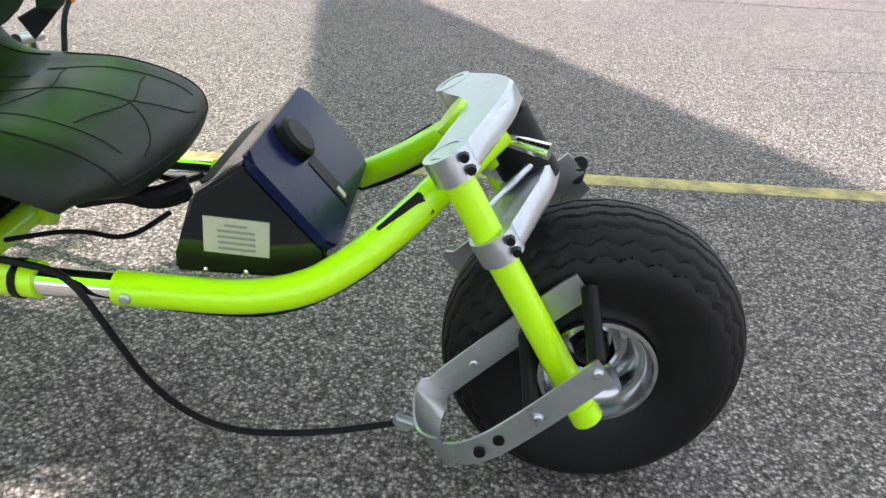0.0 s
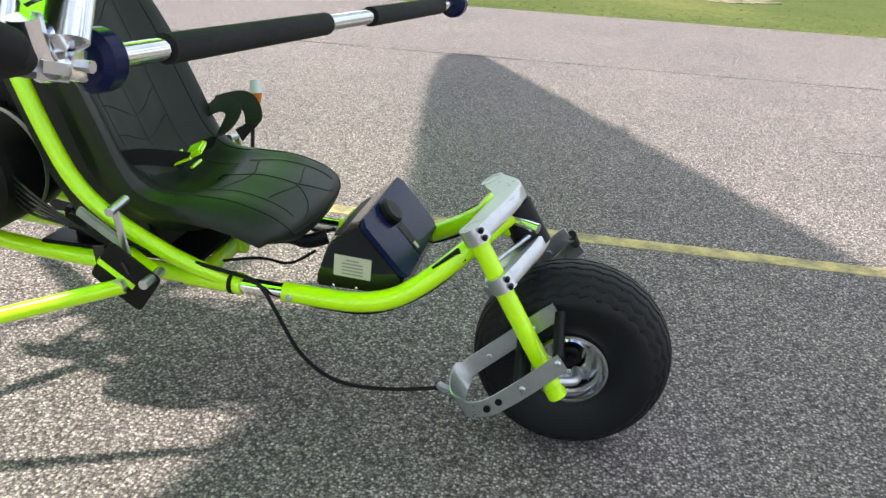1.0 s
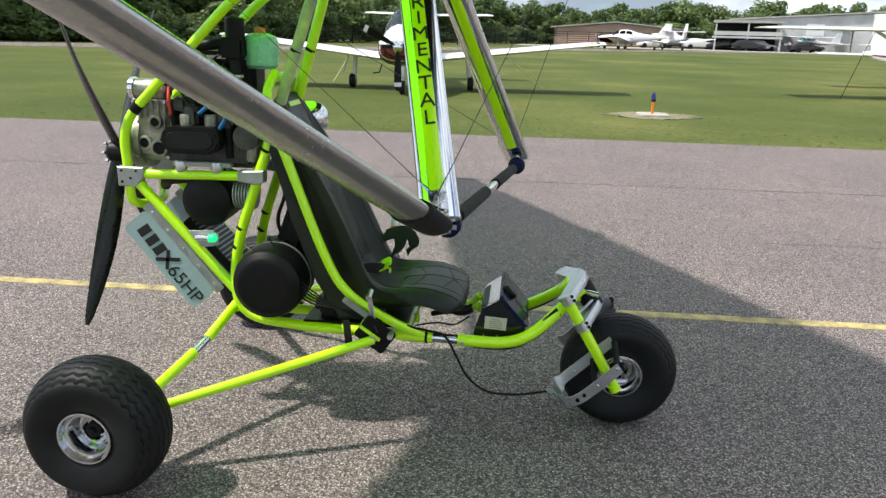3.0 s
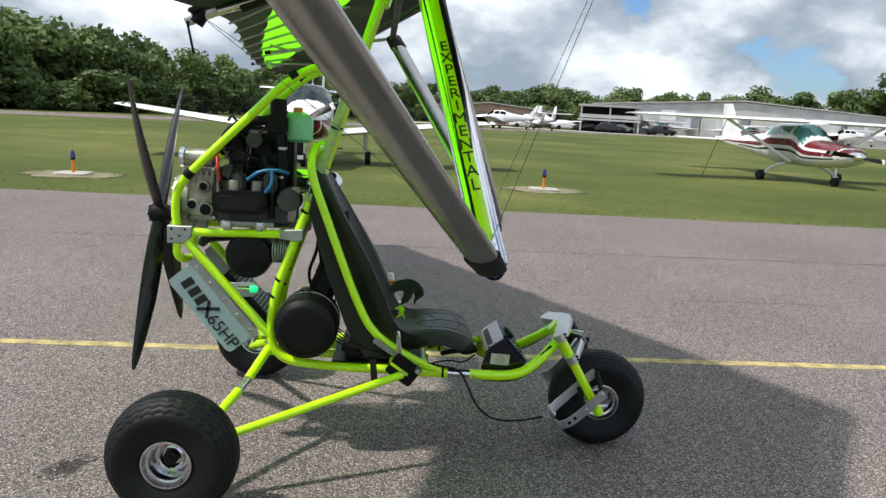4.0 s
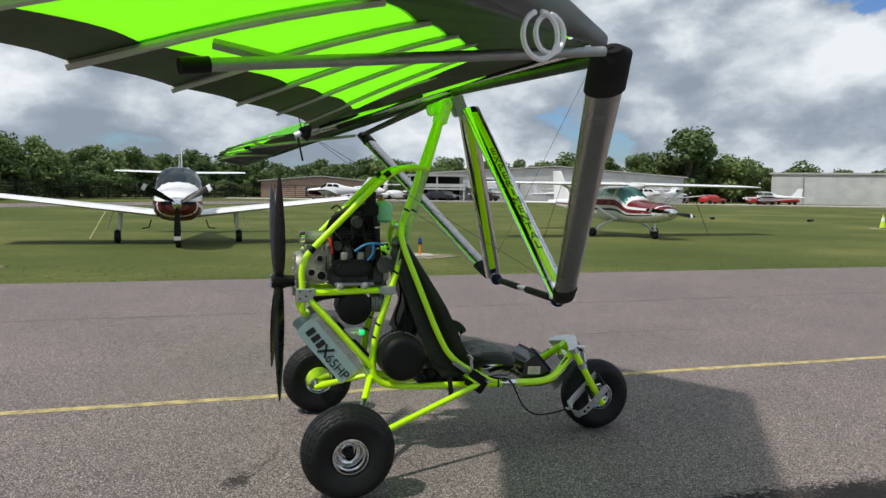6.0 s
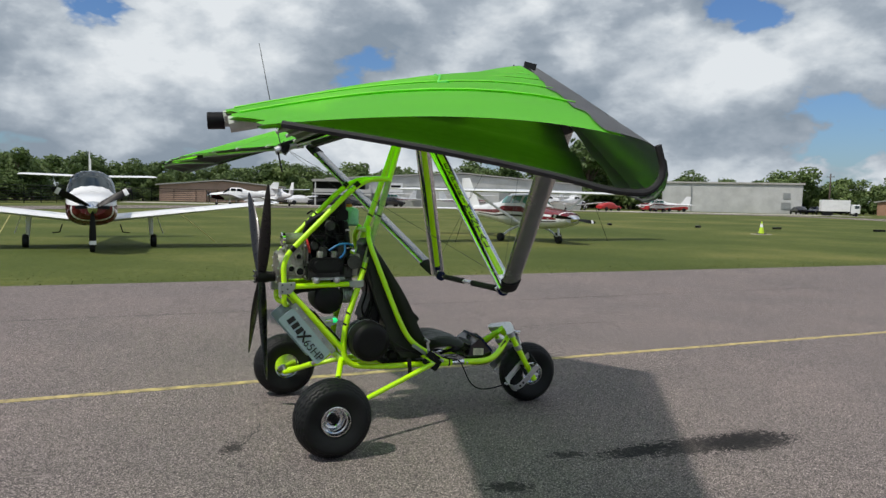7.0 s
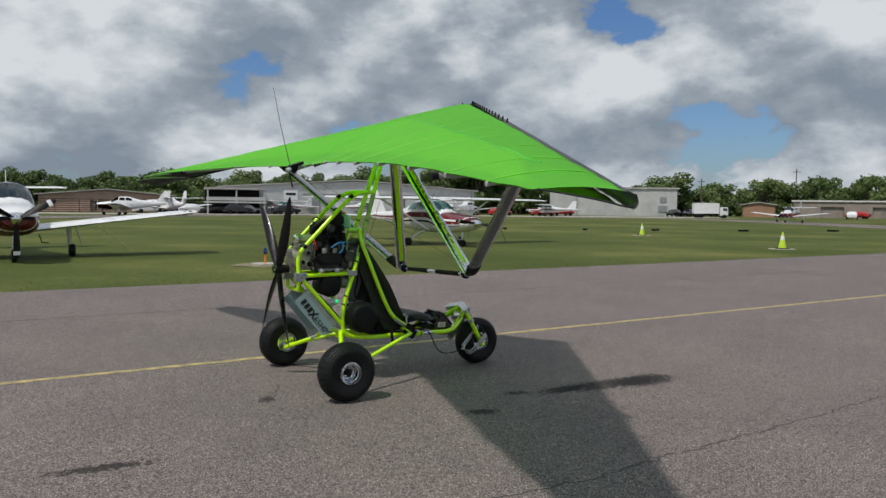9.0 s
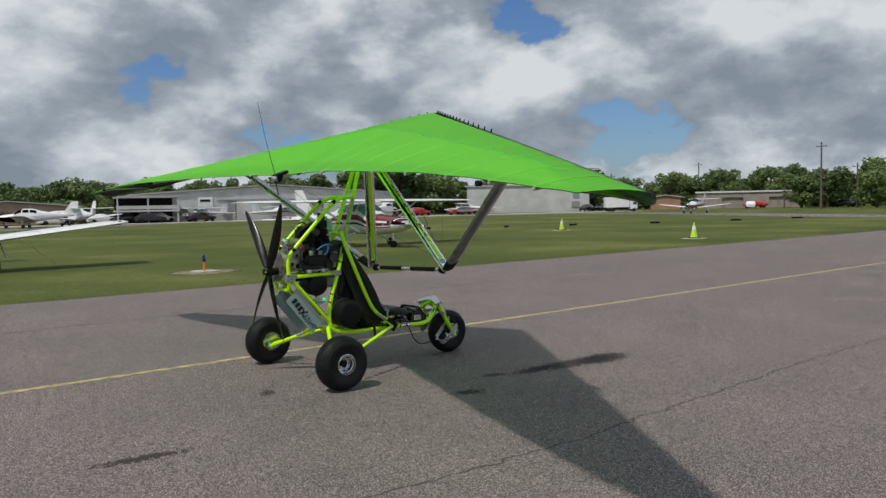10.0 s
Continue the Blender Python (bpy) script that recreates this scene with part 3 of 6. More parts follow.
def wheel(name, at, R, W, parent, side, label):
    """tyre, polished rim and hub; side: the way the dished face looks."""
    rim = R * 0.37
    w = new(name)
    w.parent, w.matrix_local = parent, Matrix.Translation(at)
    tagged(w, label)
    part("tyre", tyre_mesh(R, W, rim), RUBBER, w, angle=50)
    e = W * 0.38
    prof = [(e + .004, rim + .004), (e + .011, rim + .002), (e + .012, rim - .004), (e + .006, rim * .93), (e - .006, rim * .90), (e - .012, rim * .86), (e - .014, rim * .78),
            (e - .022, rim * .745), (e - .060, rim * .70), (e - .068, rim * .66), (e - .070, rim * .56), (e - .060, rim * .53), (e - .056, rim * .44), (e - .080, rim * .40), (e - .084, rim * .05)]
    back = [(-e - .004, rim - .002), (-e - .006, rim + .004), (-e + .004, rim + .002), (-e + .02, rim * .92), (-e + .03, rim * .5), (-e + .03, rim * .05)]
    bm = lathe([(h * side, r) for h, r in prof], segs=48, caps=False)
    lathe([(h * side, r) for h, r in back], segs=48, bm=bm, caps=False)
    part("rim", bm, RIM, w)
    bm = lathe([((e - .086) * side, .030), ((e - .050) * side, .028), ((e - .046) * side, .022), ((e - .046) * side, .014), ((e - .036) * side, .012), ((e - .034) * side, .002)], segs=24)
    part("hub", bm, BLACK, w)
    part("valve", tube([(rim * .62, (e - .070) * side, rim * .55), (rim * .58, (e - .03) * side, rim * .52)], .005, segs=8), BLACK, w)
    for k in range(4):
        a = k * math.pi / 2 + .5
        bm = lathe([((e - .074) * side, .006), ((e - .058) * side, .006)], segs=6, centre=(rim * .62 * math.cos(a), 0, rim * .62 * math.sin(a)))
        part("wheel_nut", bm, ALU, w, smooth=False)
    return w


NOSE = (0.05, -0.010, 0.24)
wheel("nose_wheel", NOSE, 0.24, 0.20, trike, -1, "fat black nose tyre on a polished rim")
wheel("rear_wheel", (-1.80, -0.81, 0.25), 0.25, 0.225, trike, -1, "fat black rear tyre on a polished rim")
wheel("rear_wheel", (-1.77, 0.81, 0.25), 0.25, 0.225, trike, 1, "fat black rear tyre on a polished rim")

# frame tubes, one pair each side
for s in (-1, 1):
    part("side_rail", tube([(-1.085, .045 * s, 2.12), (-1.43, .145 * s, 1.02), (-1.545, .15 * s, .70), (-1.545, .15 * s, .43), (-1.30, .16 * s, .40), (-.78, .20 * s, .405)], .0215, .16, 14), NEON, trike)
    part("seat_tube", tube([(-.73, .20 * s, .405), (-.86, .235 * s, .46), (-1.07, .245 * s, .585), (-1.16, .235 * s, .76), (-1.385, .19 * s, 1.33), (-1.36, .11 * s, 1.42)], .019, .12, 12), NEON, trike)
    part("engine_hoop", tube([(-1.97, .145 * s, .99), (-1.985, .145 * s, 1.20), (-1.50, .145 * s, 1.69), (-1.36, .135 * s, 1.775), (-1.185, .075 * s, 1.77)], .0195, .10, 12), NEON, trike)
    part("engine_rail", tube([(-1.95, .145 * s, 1.005), (-1.43, .145 * s, 1.015)], .0195), NEON, trike)
    part("diagonal_brace", tube([(-1.94, .145 * s, .975), (-1.55, .15 * s, .54)], .021), NEON, trike)
    part("hoop_clamp", tube([(-1.93, .145 * s, 1.256), (-1.905, .145 * s, 1.283)], .0225), BLACK, trike)
    part("hoop_band", tube([(-1.475, .143 * s, 1.712), (-1.445, .142 * s, 1.735)], .0225), BLACK, trike)
    bm = prism([(-.055, -.045), (.02, -.045), (.055, -.005), (.055, .035), (-.055, .035)], .048, axes((-1.955, .145 * s, 1.0), (1, 0, 0), (0, 0, 1)), .004)
    part("gusset_plate", bm, GREY_AL, trike)
    for px, pz in ((-1.99, 1.02), (-1.99, .975), (-1.93, 1.02), (-1.955, .99)):
        part("rivet", lathe([(-.026, .006), (-.029, .004)], centre=(px, .145 * s, pz), segs=8) if s < 0 else lathe([(.026, .006), (.029, .004)], centre=(px, .145 * s, pz), segs=8), BLACK, trike)
    part("mast_bracket", prism([(-.075, -.02), (.0, -.03), (.03, -.02), (.03, .028), (-.075, .022)], .05, axes((-1.435, .145 * s, 1.015), (1, 0, 0), (0, 0, 1)), .004), GREY_AL, trike)
    part("axle_strut", tube([(-1.555, .13 * s, .47), (-1.62, .29 * s, .372)], .021), NEON, trike)
    part("axle_sleeve", tube([(-1.615, .28 * s, .378), (-1.655, .37 * s, .333)], .0155), POLISH, trike)
    part("axle_leg", tube([(-1.65, .355 * s, .338), (-1.79, .70 * s, .205)], .021), NEON, trike)
    part("drag_strut", tube([(-.93, .34 * s, .435), (-1.765, .70 * s, .225)], .018), NEON, trike)
    part("axle_stub", tube([(-1.79, .68 * s, .21), (-1.79, .75 * s, .245), (-1.79, .80 * s, .25)], .014, .03), ALU, trike)
    part("front_tube", tube([(-.615, .205 * s, .402), (-.40, .205 * s, .396), (-.285, .17 * s, .458), (-.13, .06 * s, .60)], .0235, .14, 14), NEON, trike)
    part("tube_trim", tube([(-.55, .205 * s, .376), (-.40, .205 * s, .371), (-.275, .165 * s, .434), (-.19, .10 * s, .522)], .005, .14, 6), BLACK, trike)
    part("rail_sleeve", tube([(-.77, .203 * s, .405), (-.60, .205 * s, .402)], .0195), POLISH, trike)
    part("rail_socket", tube([(-.86, .195 * s, .405), (-.715, .203 * s, .405)], .0255, segs=14), NEON, trike)
    part("socket_ring", tube([(-.745, .2025 * s, .405), (-.735, .203 * s, .405)], .027, segs=14), BLACK, trike)
    part("tube_bolt", lathe([(s * .02, .008), (s * .026, .008), (s * .028, .005)], centre=(-.595, .205 * s, .40), segs=8), ALU, trike)
    part("rubber_pad", box((.075, .006, .035), axes((-.245, .155 * s, .503), (.70, -.35 * s, .6), (.3, .9 * s, .3)), .002), BLACK, trike)
part("lower_hoop", tube([(-1.97, -.145, 1.0), (-1.975, -.145, .88), (-1.93, -.06, .865), (-1.93, .06, .865), (-1.975, .145, .88), (-1.97, .145, 1.0)], .0185, .05), NEON, trike)
part("cross_tube", tube([(-1.545, -.15, .46), (-1.545, .15, .46)], .02), NEON, trike)
part("cross_tube", tube([(-1.36, -.12, 1.40), (-1.36, .12, 1.40)], .018), NEON, trike)
part("centre_tube", tube([(-1.54, 0, .415), (-.86, 0, .40), (-.80, .0, .405)], .021), NEON, trike)
part("cross_tube", tube([(-.83, -.20, .405), (-.83, .20, .405)], .020), NEON, trike)
part("box_stay", tube([(-.60, .20, .405), (-.55, .15, .47)], .015), NEON, trike)

# fork, clamps and steering head
HEAD = Vector((.53, 0, -.848)).normalized()


def on_head(x, y, z):
    return axes((x, y, z), (-HEAD.z, 0, HEAD.x), (0, 1, 0))


for s in (-1, 1):
    part("fork_leg", tube([(-.20, .165 * s, .60), (.022, .165 * s, .225)], .0215, segs=16), NEON, trike)
    part("fork_foot", tube([(.015, .165 * s, .235), (.03, .165 * s, .21)], .0235, segs=16), NEON, trike)
    part("axle_arm", tube([(.01, .165 * s, .245), (.07, .15 * s, .245), (.066, .10 * s, .245)], .011, .02), ALU, trike)
    for z0, x0 in ((.588, -.19), (.482, -.125)):
        part("clamp_ring", lathe([(-.019, .0215), (-.019, .031), (.019, .031), (.019, .0215)], "z", 24, closed=True), ALU, trike).matrix_local = on_head(x0, .165 * s, z0) @ pose(0, 0, 0)
        for dz in (-.009, .009):
            m = Matrix.Translation(Vector((x0, .165 * s, z0)) + HEAD * dz + Vector((.02, .027 * s, .012)))
            part("clamp_bolt", lathe([(-.006, .006), (.005 * 1, .006), (.006, .003)], segs=8), BLACK, trike).matrix_local = m


def clamp(name, x, z, fwd, label):
    """A bent aluminium clamp plate across both fork legs."""
    out = [(-.03, -.165), (.0, -.19), (.035, -.165), (.075, -.075), (fwd + .035, -.045), (fwd + .045, 0), (fwd + .035, .045), (.075, .075), (.035, .165), (.0, .19), (-.03, .165),
           (-.005, .10), (.02, .05), (.025, 0), (.02, -.05), (-.005, -.10)]
    part(name, prism(out, .036, on_head(x, 0, z), .004), ALU, trike, label)


clamp("upper_clamp", -.19, .588, .055, "machined aluminium fork clamp")
clamp("lower_clamp", -.125, .482, .055, "machined aluminium fork clamp")
HC = Vector((-.135, 0, .615))
part("steering_head", tube([HC + HEAD * .015, HC + HEAD * .125], .042, segs=24), BLACK, trike)
part("head_tube", tube([(-.20, 0, .60), (-.12, 0, .545)], .03, segs=16), NEON, trike)
part("head_bolt", tube([HC - HEAD * .005, HC - HEAD * .022], .014, segs=6), ALU, trike)
for yy in (-.07, .07):
    part("head_hole", lathe([(.0145, .018), (.0165, .018), (.0165, .011), (.0145, .011)], "z", 20, closed=True), POLISH, trike).matrix_local = on_head(-.13, yy * .9, .618)
part("stop_pin", tube([(-.12, -.05, .585), (-.06, -.075, .58)], [.010, .012], segs=12), POLISH, trike)
part("damper_rod", tube([(-.15, -.135, .508), (-.07, -.02, .55)], .006), ALU, trike)

# foot pedals: a bent strip round each fork leg, with two rollers
for s in (-1, 1):
    bm = bmesh.new()
    yo, yi = .222 * s, .122 * s
    line = [(.03, yo, .335), (-.06, yo, .24), (-.135, yo * .98, .17), (-.195, (yo * .85 + yi * .15), .165), (-.205, (yo + yi) / 2, .19), (-.20, (yi * .85 + yo * .15), .215), (-.13, yi, .275), (-.02, yi, .385), (.005, yi, .405)]
    pts = fillet(line, .05, 5)
    wide = Vector((-.60, 0, .80)).normalized() * .026
    rows = []
    for i, p in enumerate(pts):
        d = (pts[min(i + 1, len(pts) - 1)] - pts[max(i - 1, 0)]).normalized()
        nrm = d.cross(wide).normalized() * .0022
        k = 1.25 if 12 < i < len(pts) - 16 else .85
        rows.append([p + wide * k + nrm, p - wide * k + nrm, p - wide * k - nrm, p + wide * k - nrm])
    ped = part("foot_pedal", loft(bm, rows), ALU, trike, "bent aluminium foot pedal bracket", angle=25)
    if s > 0:
        ped.matrix_local = Matrix.Translation((.015, 0, .085)) @ Matrix.Translation((-.05, 0, .30)) @ Matrix.Rotation(radians(-6), 4, "Y") @ Matrix.Translation((.05, 0, -.30))
    part("roller", tube([(.018, yo * .97, .342), (.012, yi * 1.02, .402)], .0125, segs=16), BLACK, ped, "black rubber roller")
    part("roller", tube([(-.06, yo * .97, .255), (-.068, yi * 1.02, .32)], .0115, segs=16), BLACK, ped, "black rubber roller")
    for hx, hz in ((-.125, .182), (-.10, .206)):
        part("drilled_hole", lathe([(-.0032, .0085), (.0032, .0085)], centre=(hx, yo, hz), segs=14), BLACK, ped)
    for p, y in (((.02, .33), yo), ((-.05, .25), yo), ((-.045, .352), yi), ((-.14, .262), yi)):
        part("pedal_bolt", lathe([(-.005, .008), (.005, .008), (.007, .005)] if s > 0 else [(-.007, .005), (-.005, .008), (.005, .008)], centre=(p[0], y, p[1]), segs=10), ALU, ped)
part("cable_end", box((.03, .016, .016), pose(-.235, -.19, .20, 0, 20, 0), .003), ALU, trike)
part("brake_cable", tube([(-.24, -.19, .198), (-.36, -.20, .175), (-.49, -.215, .180), (-.575, -.225, .25), (-.625, -.232, .36), (-.665, -.228, .432), (-.74, -.215, .436), (-.98, -.26, .50)], .005, .12, 8), HOSE, trike, "black brake cable hanging in a loop")

# ---- the delta wing on its hang point ----
wing = thing("delta_wing", "fluorescent green hang-glider wing with black edges and strutted control frame", "delta wing", pose(-1.05, 0.09, 2.2, 1.35, 0.2, -2.6))
SPAN = 5.0
W_NOSE, W_TIP = Vector((1.09, 0, .51)), Vector((-1.35, SPAN, -.388))
TE_Y = [0, .15, .66, 1.36, 2.12, 2.9, 3.47, 4.1, 4.58, 4.88]
TE_X = [-.80, -.86, -.92, -1.08, -1.25, -1.42, -1.53, -1.63, -1.68, -1.66]
TE_Z = [-.185, -.20, -.195, -.20, -.22, -.245, -.265, -.305, -.35, -.38]
BATTENS = [.66, 1.36, 2.04, 2.70, 3.30, 3.84, 4.30, 4.68]


def sail(y, c, layer=0.0):
    """A point of the sail's upper side: y from the middle (either side), c from nose to tail; the tip is raked."""
    a = abs(y)
    le = W_NOSE.lerp(W_TIP, a / SPAN)
    rake = .13 * max(0.0, (a - 3.6) / (SPAN - 3.6)) ** 2
    ya = a - rake
    tx = float(np.interp(ya, TE_Y, TE_X))
    bay = 0.0
    knots = [0.0] + BATTENS + [4.82]
    for k0, k1 in zip(knots, knots[1:]):
        if k0 <= ya <= k1:
            bay = math.sin(math.pi * (ya - k0) / (k1 - k0))
            tx += .026 * bay * (0.4 if k0 == 0 else 1)
            break
    x = le.x + (tx - le.x) * c
    chord, c = le.x - tx, min(1.0, c)
    z = le.z + (float(np.interp(ya, TE_Y, TE_Z)) - le.z) * c
    z += .19 * chord * (c ** .75) * (1 - c) ** 1.1
    z += .010 * bay * math.sin(math.pi * c) - layer
    return Vector((x, math.copysign(a - rake * c, y), z))


def skin_end(y):
    """How far back the lower skin reaches: half the chord, all of it at the tip."""
    return .44 + .52 * max(0.0, (abs(y) - 4.1) / (SPAN - 4.1)) ** 1.5


def belly(y, t):
    """The lower skin, t from the leading edge to where it meets the sail."""
    p = sail(y, t * skin_end(y))
    p.z -= (.105 - .055 * abs(y) / SPAN) * max(0.0, 1 - t ** 2.0) * (1 - .25 * t)
    return p


def sheet(ys, cs, fn, lift=0.0):
    bm = bmesh.new()
    g = []
    for y in ys:
        row = []
        for c in cs:
            p = fn(y, c)
            p.z -= lift
            row.append(bm.verts.new(p))
        g.append(row)
    for i in range(len(ys) - 1):
        for j in range(len(cs) - 1):
            bm.faces.new((g[i][j], g[i][j + 1], g[i + 1][j + 1], g[i + 1][j]))
    return bm


def thick(bm, t=.0015):
    geom = bmesh.ops.solidify(bm, geom=bm.faces[:], thickness=t)
    return bm


YS = [SPAN * i / 130 for i in range(131)]
for s in (-1, 1):
    ys = [y * s for y in YS]
    part("upper_sail", sheet(ys, [.07 + .93 * j / 26 for j in range(27)], sail), SAIL, wing, "fluorescent green upper sail")
    part("trailing_band", thick(sheet(ys, [.87, .90, .94, .97, 1.0], sail, .004)), SAILBLACK, wing, "black band along the trailing edge")
    # leading edge wrap and lower skin
    bm = bmesh.new()
    rows = []
    for y in ys:
        w = min(.12, .075 / (W_NOSE.lerp(W_TIP, abs(y) / SPAN).x - float(np.interp(abs(y), TE_Y, TE_X))))
        up, lo = [sail(y, max(.012, c)) for c in (w, .65 * w, .3 * w, .012)], [belly(y, c) for c in (.012, .04, .08)]
        nose = (up[-1] + lo[0]) / 2
        r = (up[-1] - lo[0]).length / 2
        arc = [nose + Vector((math.cos(a) * r * .9, 0, math.sin(a) * r)) for a in (1.05, .5, 0, -.5, -1.05)]
        rows.append([p + Vector((0, 0, .002)) for p in up] + arc + lo)
    vs = [[bm.verts.new(p) for p in r] for r in rows]
    for a, b in zip(vs, vs[1:]):
        for k in range(len(a) - 1):
            bm.faces.new((a[k], a[k + 1], b[k + 1], b[k]))
    part("leading_edge", thick(bm), SAILGREY, wing, "grey leading edge cloth")
    part("lower_skin", thick(sheet(ys, [.16 + .83 * j / 9 for j in range(10)], belly)), SAILBLACK, wing, "black lower skin")
    for y in BATTENS:
        bm = tube([sail(y * s, c, .012) for c in (.40, .5, .6, .7, .8, .9, 1.005)], .010, segs=8)
        part("batten", bm, BATTENGREY, wing)
    # leading edge tube and the open tip
    part("leading_edge_tube", tube([W_NOSE * Vector((1, s, 1)) + Vector((-.05, 0, -.06)), Vector((W_TIP.x + .34, s * (SPAN - .72), W_TIP.z + .08))], [.026, .012]), BLACK, wing)
    hem = [belly(SPAN * s, t) for t in (.99, .85, .7, .55, .4, .25, .1)] + [belly(SPAN * s, .03) + Vector((.012, 0, .006)), (belly(SPAN * s, .03) + sail(SPAN * s, .012)) / 2 + Vector((.022, 0, 0)), sail(SPAN * s, .012) + Vector((.010, 0, .0))]
    part("tip_hem", tube(hem, .0032, .012, 8), NET, wing, "black mesh hem round the open wing tip")
    for yb in BATTENS:
        part("batten_pocket", tube([sail(yb * s, c, -.001) for c in (.10, .2, .3, .4, .5, .6, .7, .8, .9, .98)], .009, segs=6, flat=.18, up=(0, 1, 0)), SAILLINE, wing)
    part("sail_seam", tube([sail(y * s, .44, -.001) for y in [.1 + 4.4 * k / 90 for k in range(91)]], .0022, segs=5), SAILSEAM, wing)

# control frame
CORNERS = {-1: Vector((.477, -.945, -1.146)), 1: Vector((.607, .758, -1.261))}
BAR = (CORNERS[1] - CORNERS[-1]).normalized()
KTOP = Vector((.165, .01, .0))
part("keel_tube", tube([W_NOSE + Vector((-.04, 0, -.09)), Vector((-.90, 0, -.235))], .024, segs=16), POLISH, wing)
for s in (-1, 1):
    corner = CORNERS[s]
    inward = BAR * -s
    anchor = corner.lerp(KTOP, .075) + Vector((0, .034 * s, 0))
    top = KTOP + Vector((0, .05 * s, -.04))
    d = (corner - top).normalized()
    dt = part("downtube", tube([top, corner - d * .03], .060, segs=28, flat=.40, up=(1, 0, 0)), POLISH, wing, "polished streamlined downtube with a neon stripe")
    part("neon_stripe", tube([top + d * .05, corner - d * .12], .040, segs=24, flat=.68, up=(1, 0, 0)), NEON, dt)
    if s < 0:
        upx = (Vector((1, 0, 0)) - d * d.x).normalized()
        out = d.cross(upx)
        out = out if out.y < 0 else -out
        for i, ch in enumerate("EXPERIMENTAL"):
            words("lettering", ch, .074, axes(top + d * (.39 + .064 * i) + out * .0275, upx, -d), INK, dt)
    st = Vector((-.175, 2.80 * s, -.085))
    q = (st - corner).normalized()
    part("strut", tube([corner + q * .10, st - q * .12], .058, segs=24, flat=.5, up=(1, 0, 0)), BRUSHED, wing, "thick grey aerofoil strut")
    part("strut_cuff", tube([corner + q * .02, corner + q * .05, corner + q * .20], [.028, .058, .066], segs=24, flat=.54, up=(1, 0, 0)), FOAM, wing)
    part("strut_cuff", tube([st - q * .20, st - q * .03, st], [.066, .062, .03], segs=24, flat=.54, up=(1, 0, 0)), FOAM, wing)
    part("corner_fitting", tube([corner + Vector((0, .01 * s, .06)), corner, corner - Vector((0, .06 * s, 0))], .020, .02), POLISH, wing)
    part("corner_bracket", box((.05, .07, .03), axes(corner + Vector((-.005, -.01 * s, .0)), (1, 0, 0), (0, 1, .3 * s)), .008), ALU, wing)
    part("bar_collar", tube([corner + inward * k for k in (.072, .080, .104, .112)], [.030, .041, .041, .030], segs=20), NAVY, wing, "dark blue plastic bar collar")
    part("bar_end", tube([corner, corner + inward * .25], .0165), POLISH, wing)
    part("bar_grip", tube([corner + inward * .23, corner + inward * .74], .0225, segs=16), FOAM, wing)
    part("bar_knuckle", lathe([(-.022, .006), (-.020, .020), (.020, .020), (.022, .006)], "x", 18, centre=corner + inward * .045), POLISH, wing)
    part("knuckle_bolt", tube([corner + inward * .045 + Vector((-.034, 0, 0)), corner + inward * .045 + Vector((.034, 0, 0))], .008, segs=8), ALU, wing)
    part("front_cable", rod(anchor, W_NOSE + Vector((-.02, .02 * s, -.11)), .0015, 6), WIRE, wing)
    part("rear_cable", rod(anchor, (-.86, .02 * s, -.24), .0015, 6), WIRE, wing)
    part("cable_plate", prism([(-.022, -.012), (0, -.026), (.022, -.012), (.030, .022), (-.030, .022)], .004, axes(anchor, (1, 0, 0), -d), .001), POLISH, wing)
    part("plate_bolt", tube([anchor - Vector((0, .010, 0)), anchor + Vector((0, .010, 0))], .007, segs=8), ALU, wing)
    for way in (W_NOSE + Vector((-.02, .02 * s, -.11)), Vector((-.86, .02 * s, -.24))):
        w = (way - anchor).normalized()
        part("cable_thimble", tube([anchor + w * .02, anchor + w * .075], [.0055, .0035], segs=8), POLISH, wing)
    part("washout_tube", tube([st + Vector((-.05, .05 * s, -.02)), sail(3.24 * s, .82, .055)], .014, segs=12), GREY_AL, wing)
    wa, wb = sail(3.24 * s, .82, .055), st + Vector((-.05, .05 * s, -.02))
    part("tube_cap", tube([wa + (wb - wa).normalized() * .05, wa - (wb - wa).normalized() * .01], .0175, segs=12), BLACK, wing)
    part("tube_cap_stay", tube([wa + (wb - wa).normalized() * .22, sail(3.15 * s, .80, .01)], .012, segs=8), GREY_AL, wing)
    sa, sb = Vector((-1.66, 4.20 * s, -.335)), Vector((-1.06, 4.28 * s, -.30))
    part("tip_tube", tube([sa, sb], .0105, segs=12), GREY_AL, wing)
    part("tube_cap", tube([sa - (sb - sa).normalized() * .006, sa + (sb - sa).normalized() * .022], .0145, segs=12), BLACK, wing)
    part("cross_tube", tube([st + Vector((0, 0, -.02)), (.05, .05 * s, .06)], .024, segs=12), BLACK, wing)
part("bar_middle", tube([CORNERS[-1] + BAR * .70, CORNERS[1] - BAR * .70], .0165), POLISH, wing)
part("hang_block", box((.24, .07, .075), pose(.0, 0, -.02, 0, -22, 0), .012), NEON, wing)
part("hang_bracket", box((.09, .09, .13), pose(.09, 0, -.02, 0, -22, 0), .01), GREY_AL, wing)
part("keel_pocket", box((.62, .07, .05), pose(-.42, 0, -.075, 0, -21.5, 0), .02, segs=3), SAILBLACK, wing)
part("keel_end", tube([(-.80, 0, -.195), (-.945, 0, -.253)], .029, segs=16), ALU, wing)
part("keel_clamp", tube([(-.86, 0, -.20), (-.90, 0, -.26)], .036, segs=16), BLACK, wing)
part("keel_fitting", box((.13, .11, .025), pose(-.86, 0, -.19, 0, -21, 0), .006), BLACK, wing)
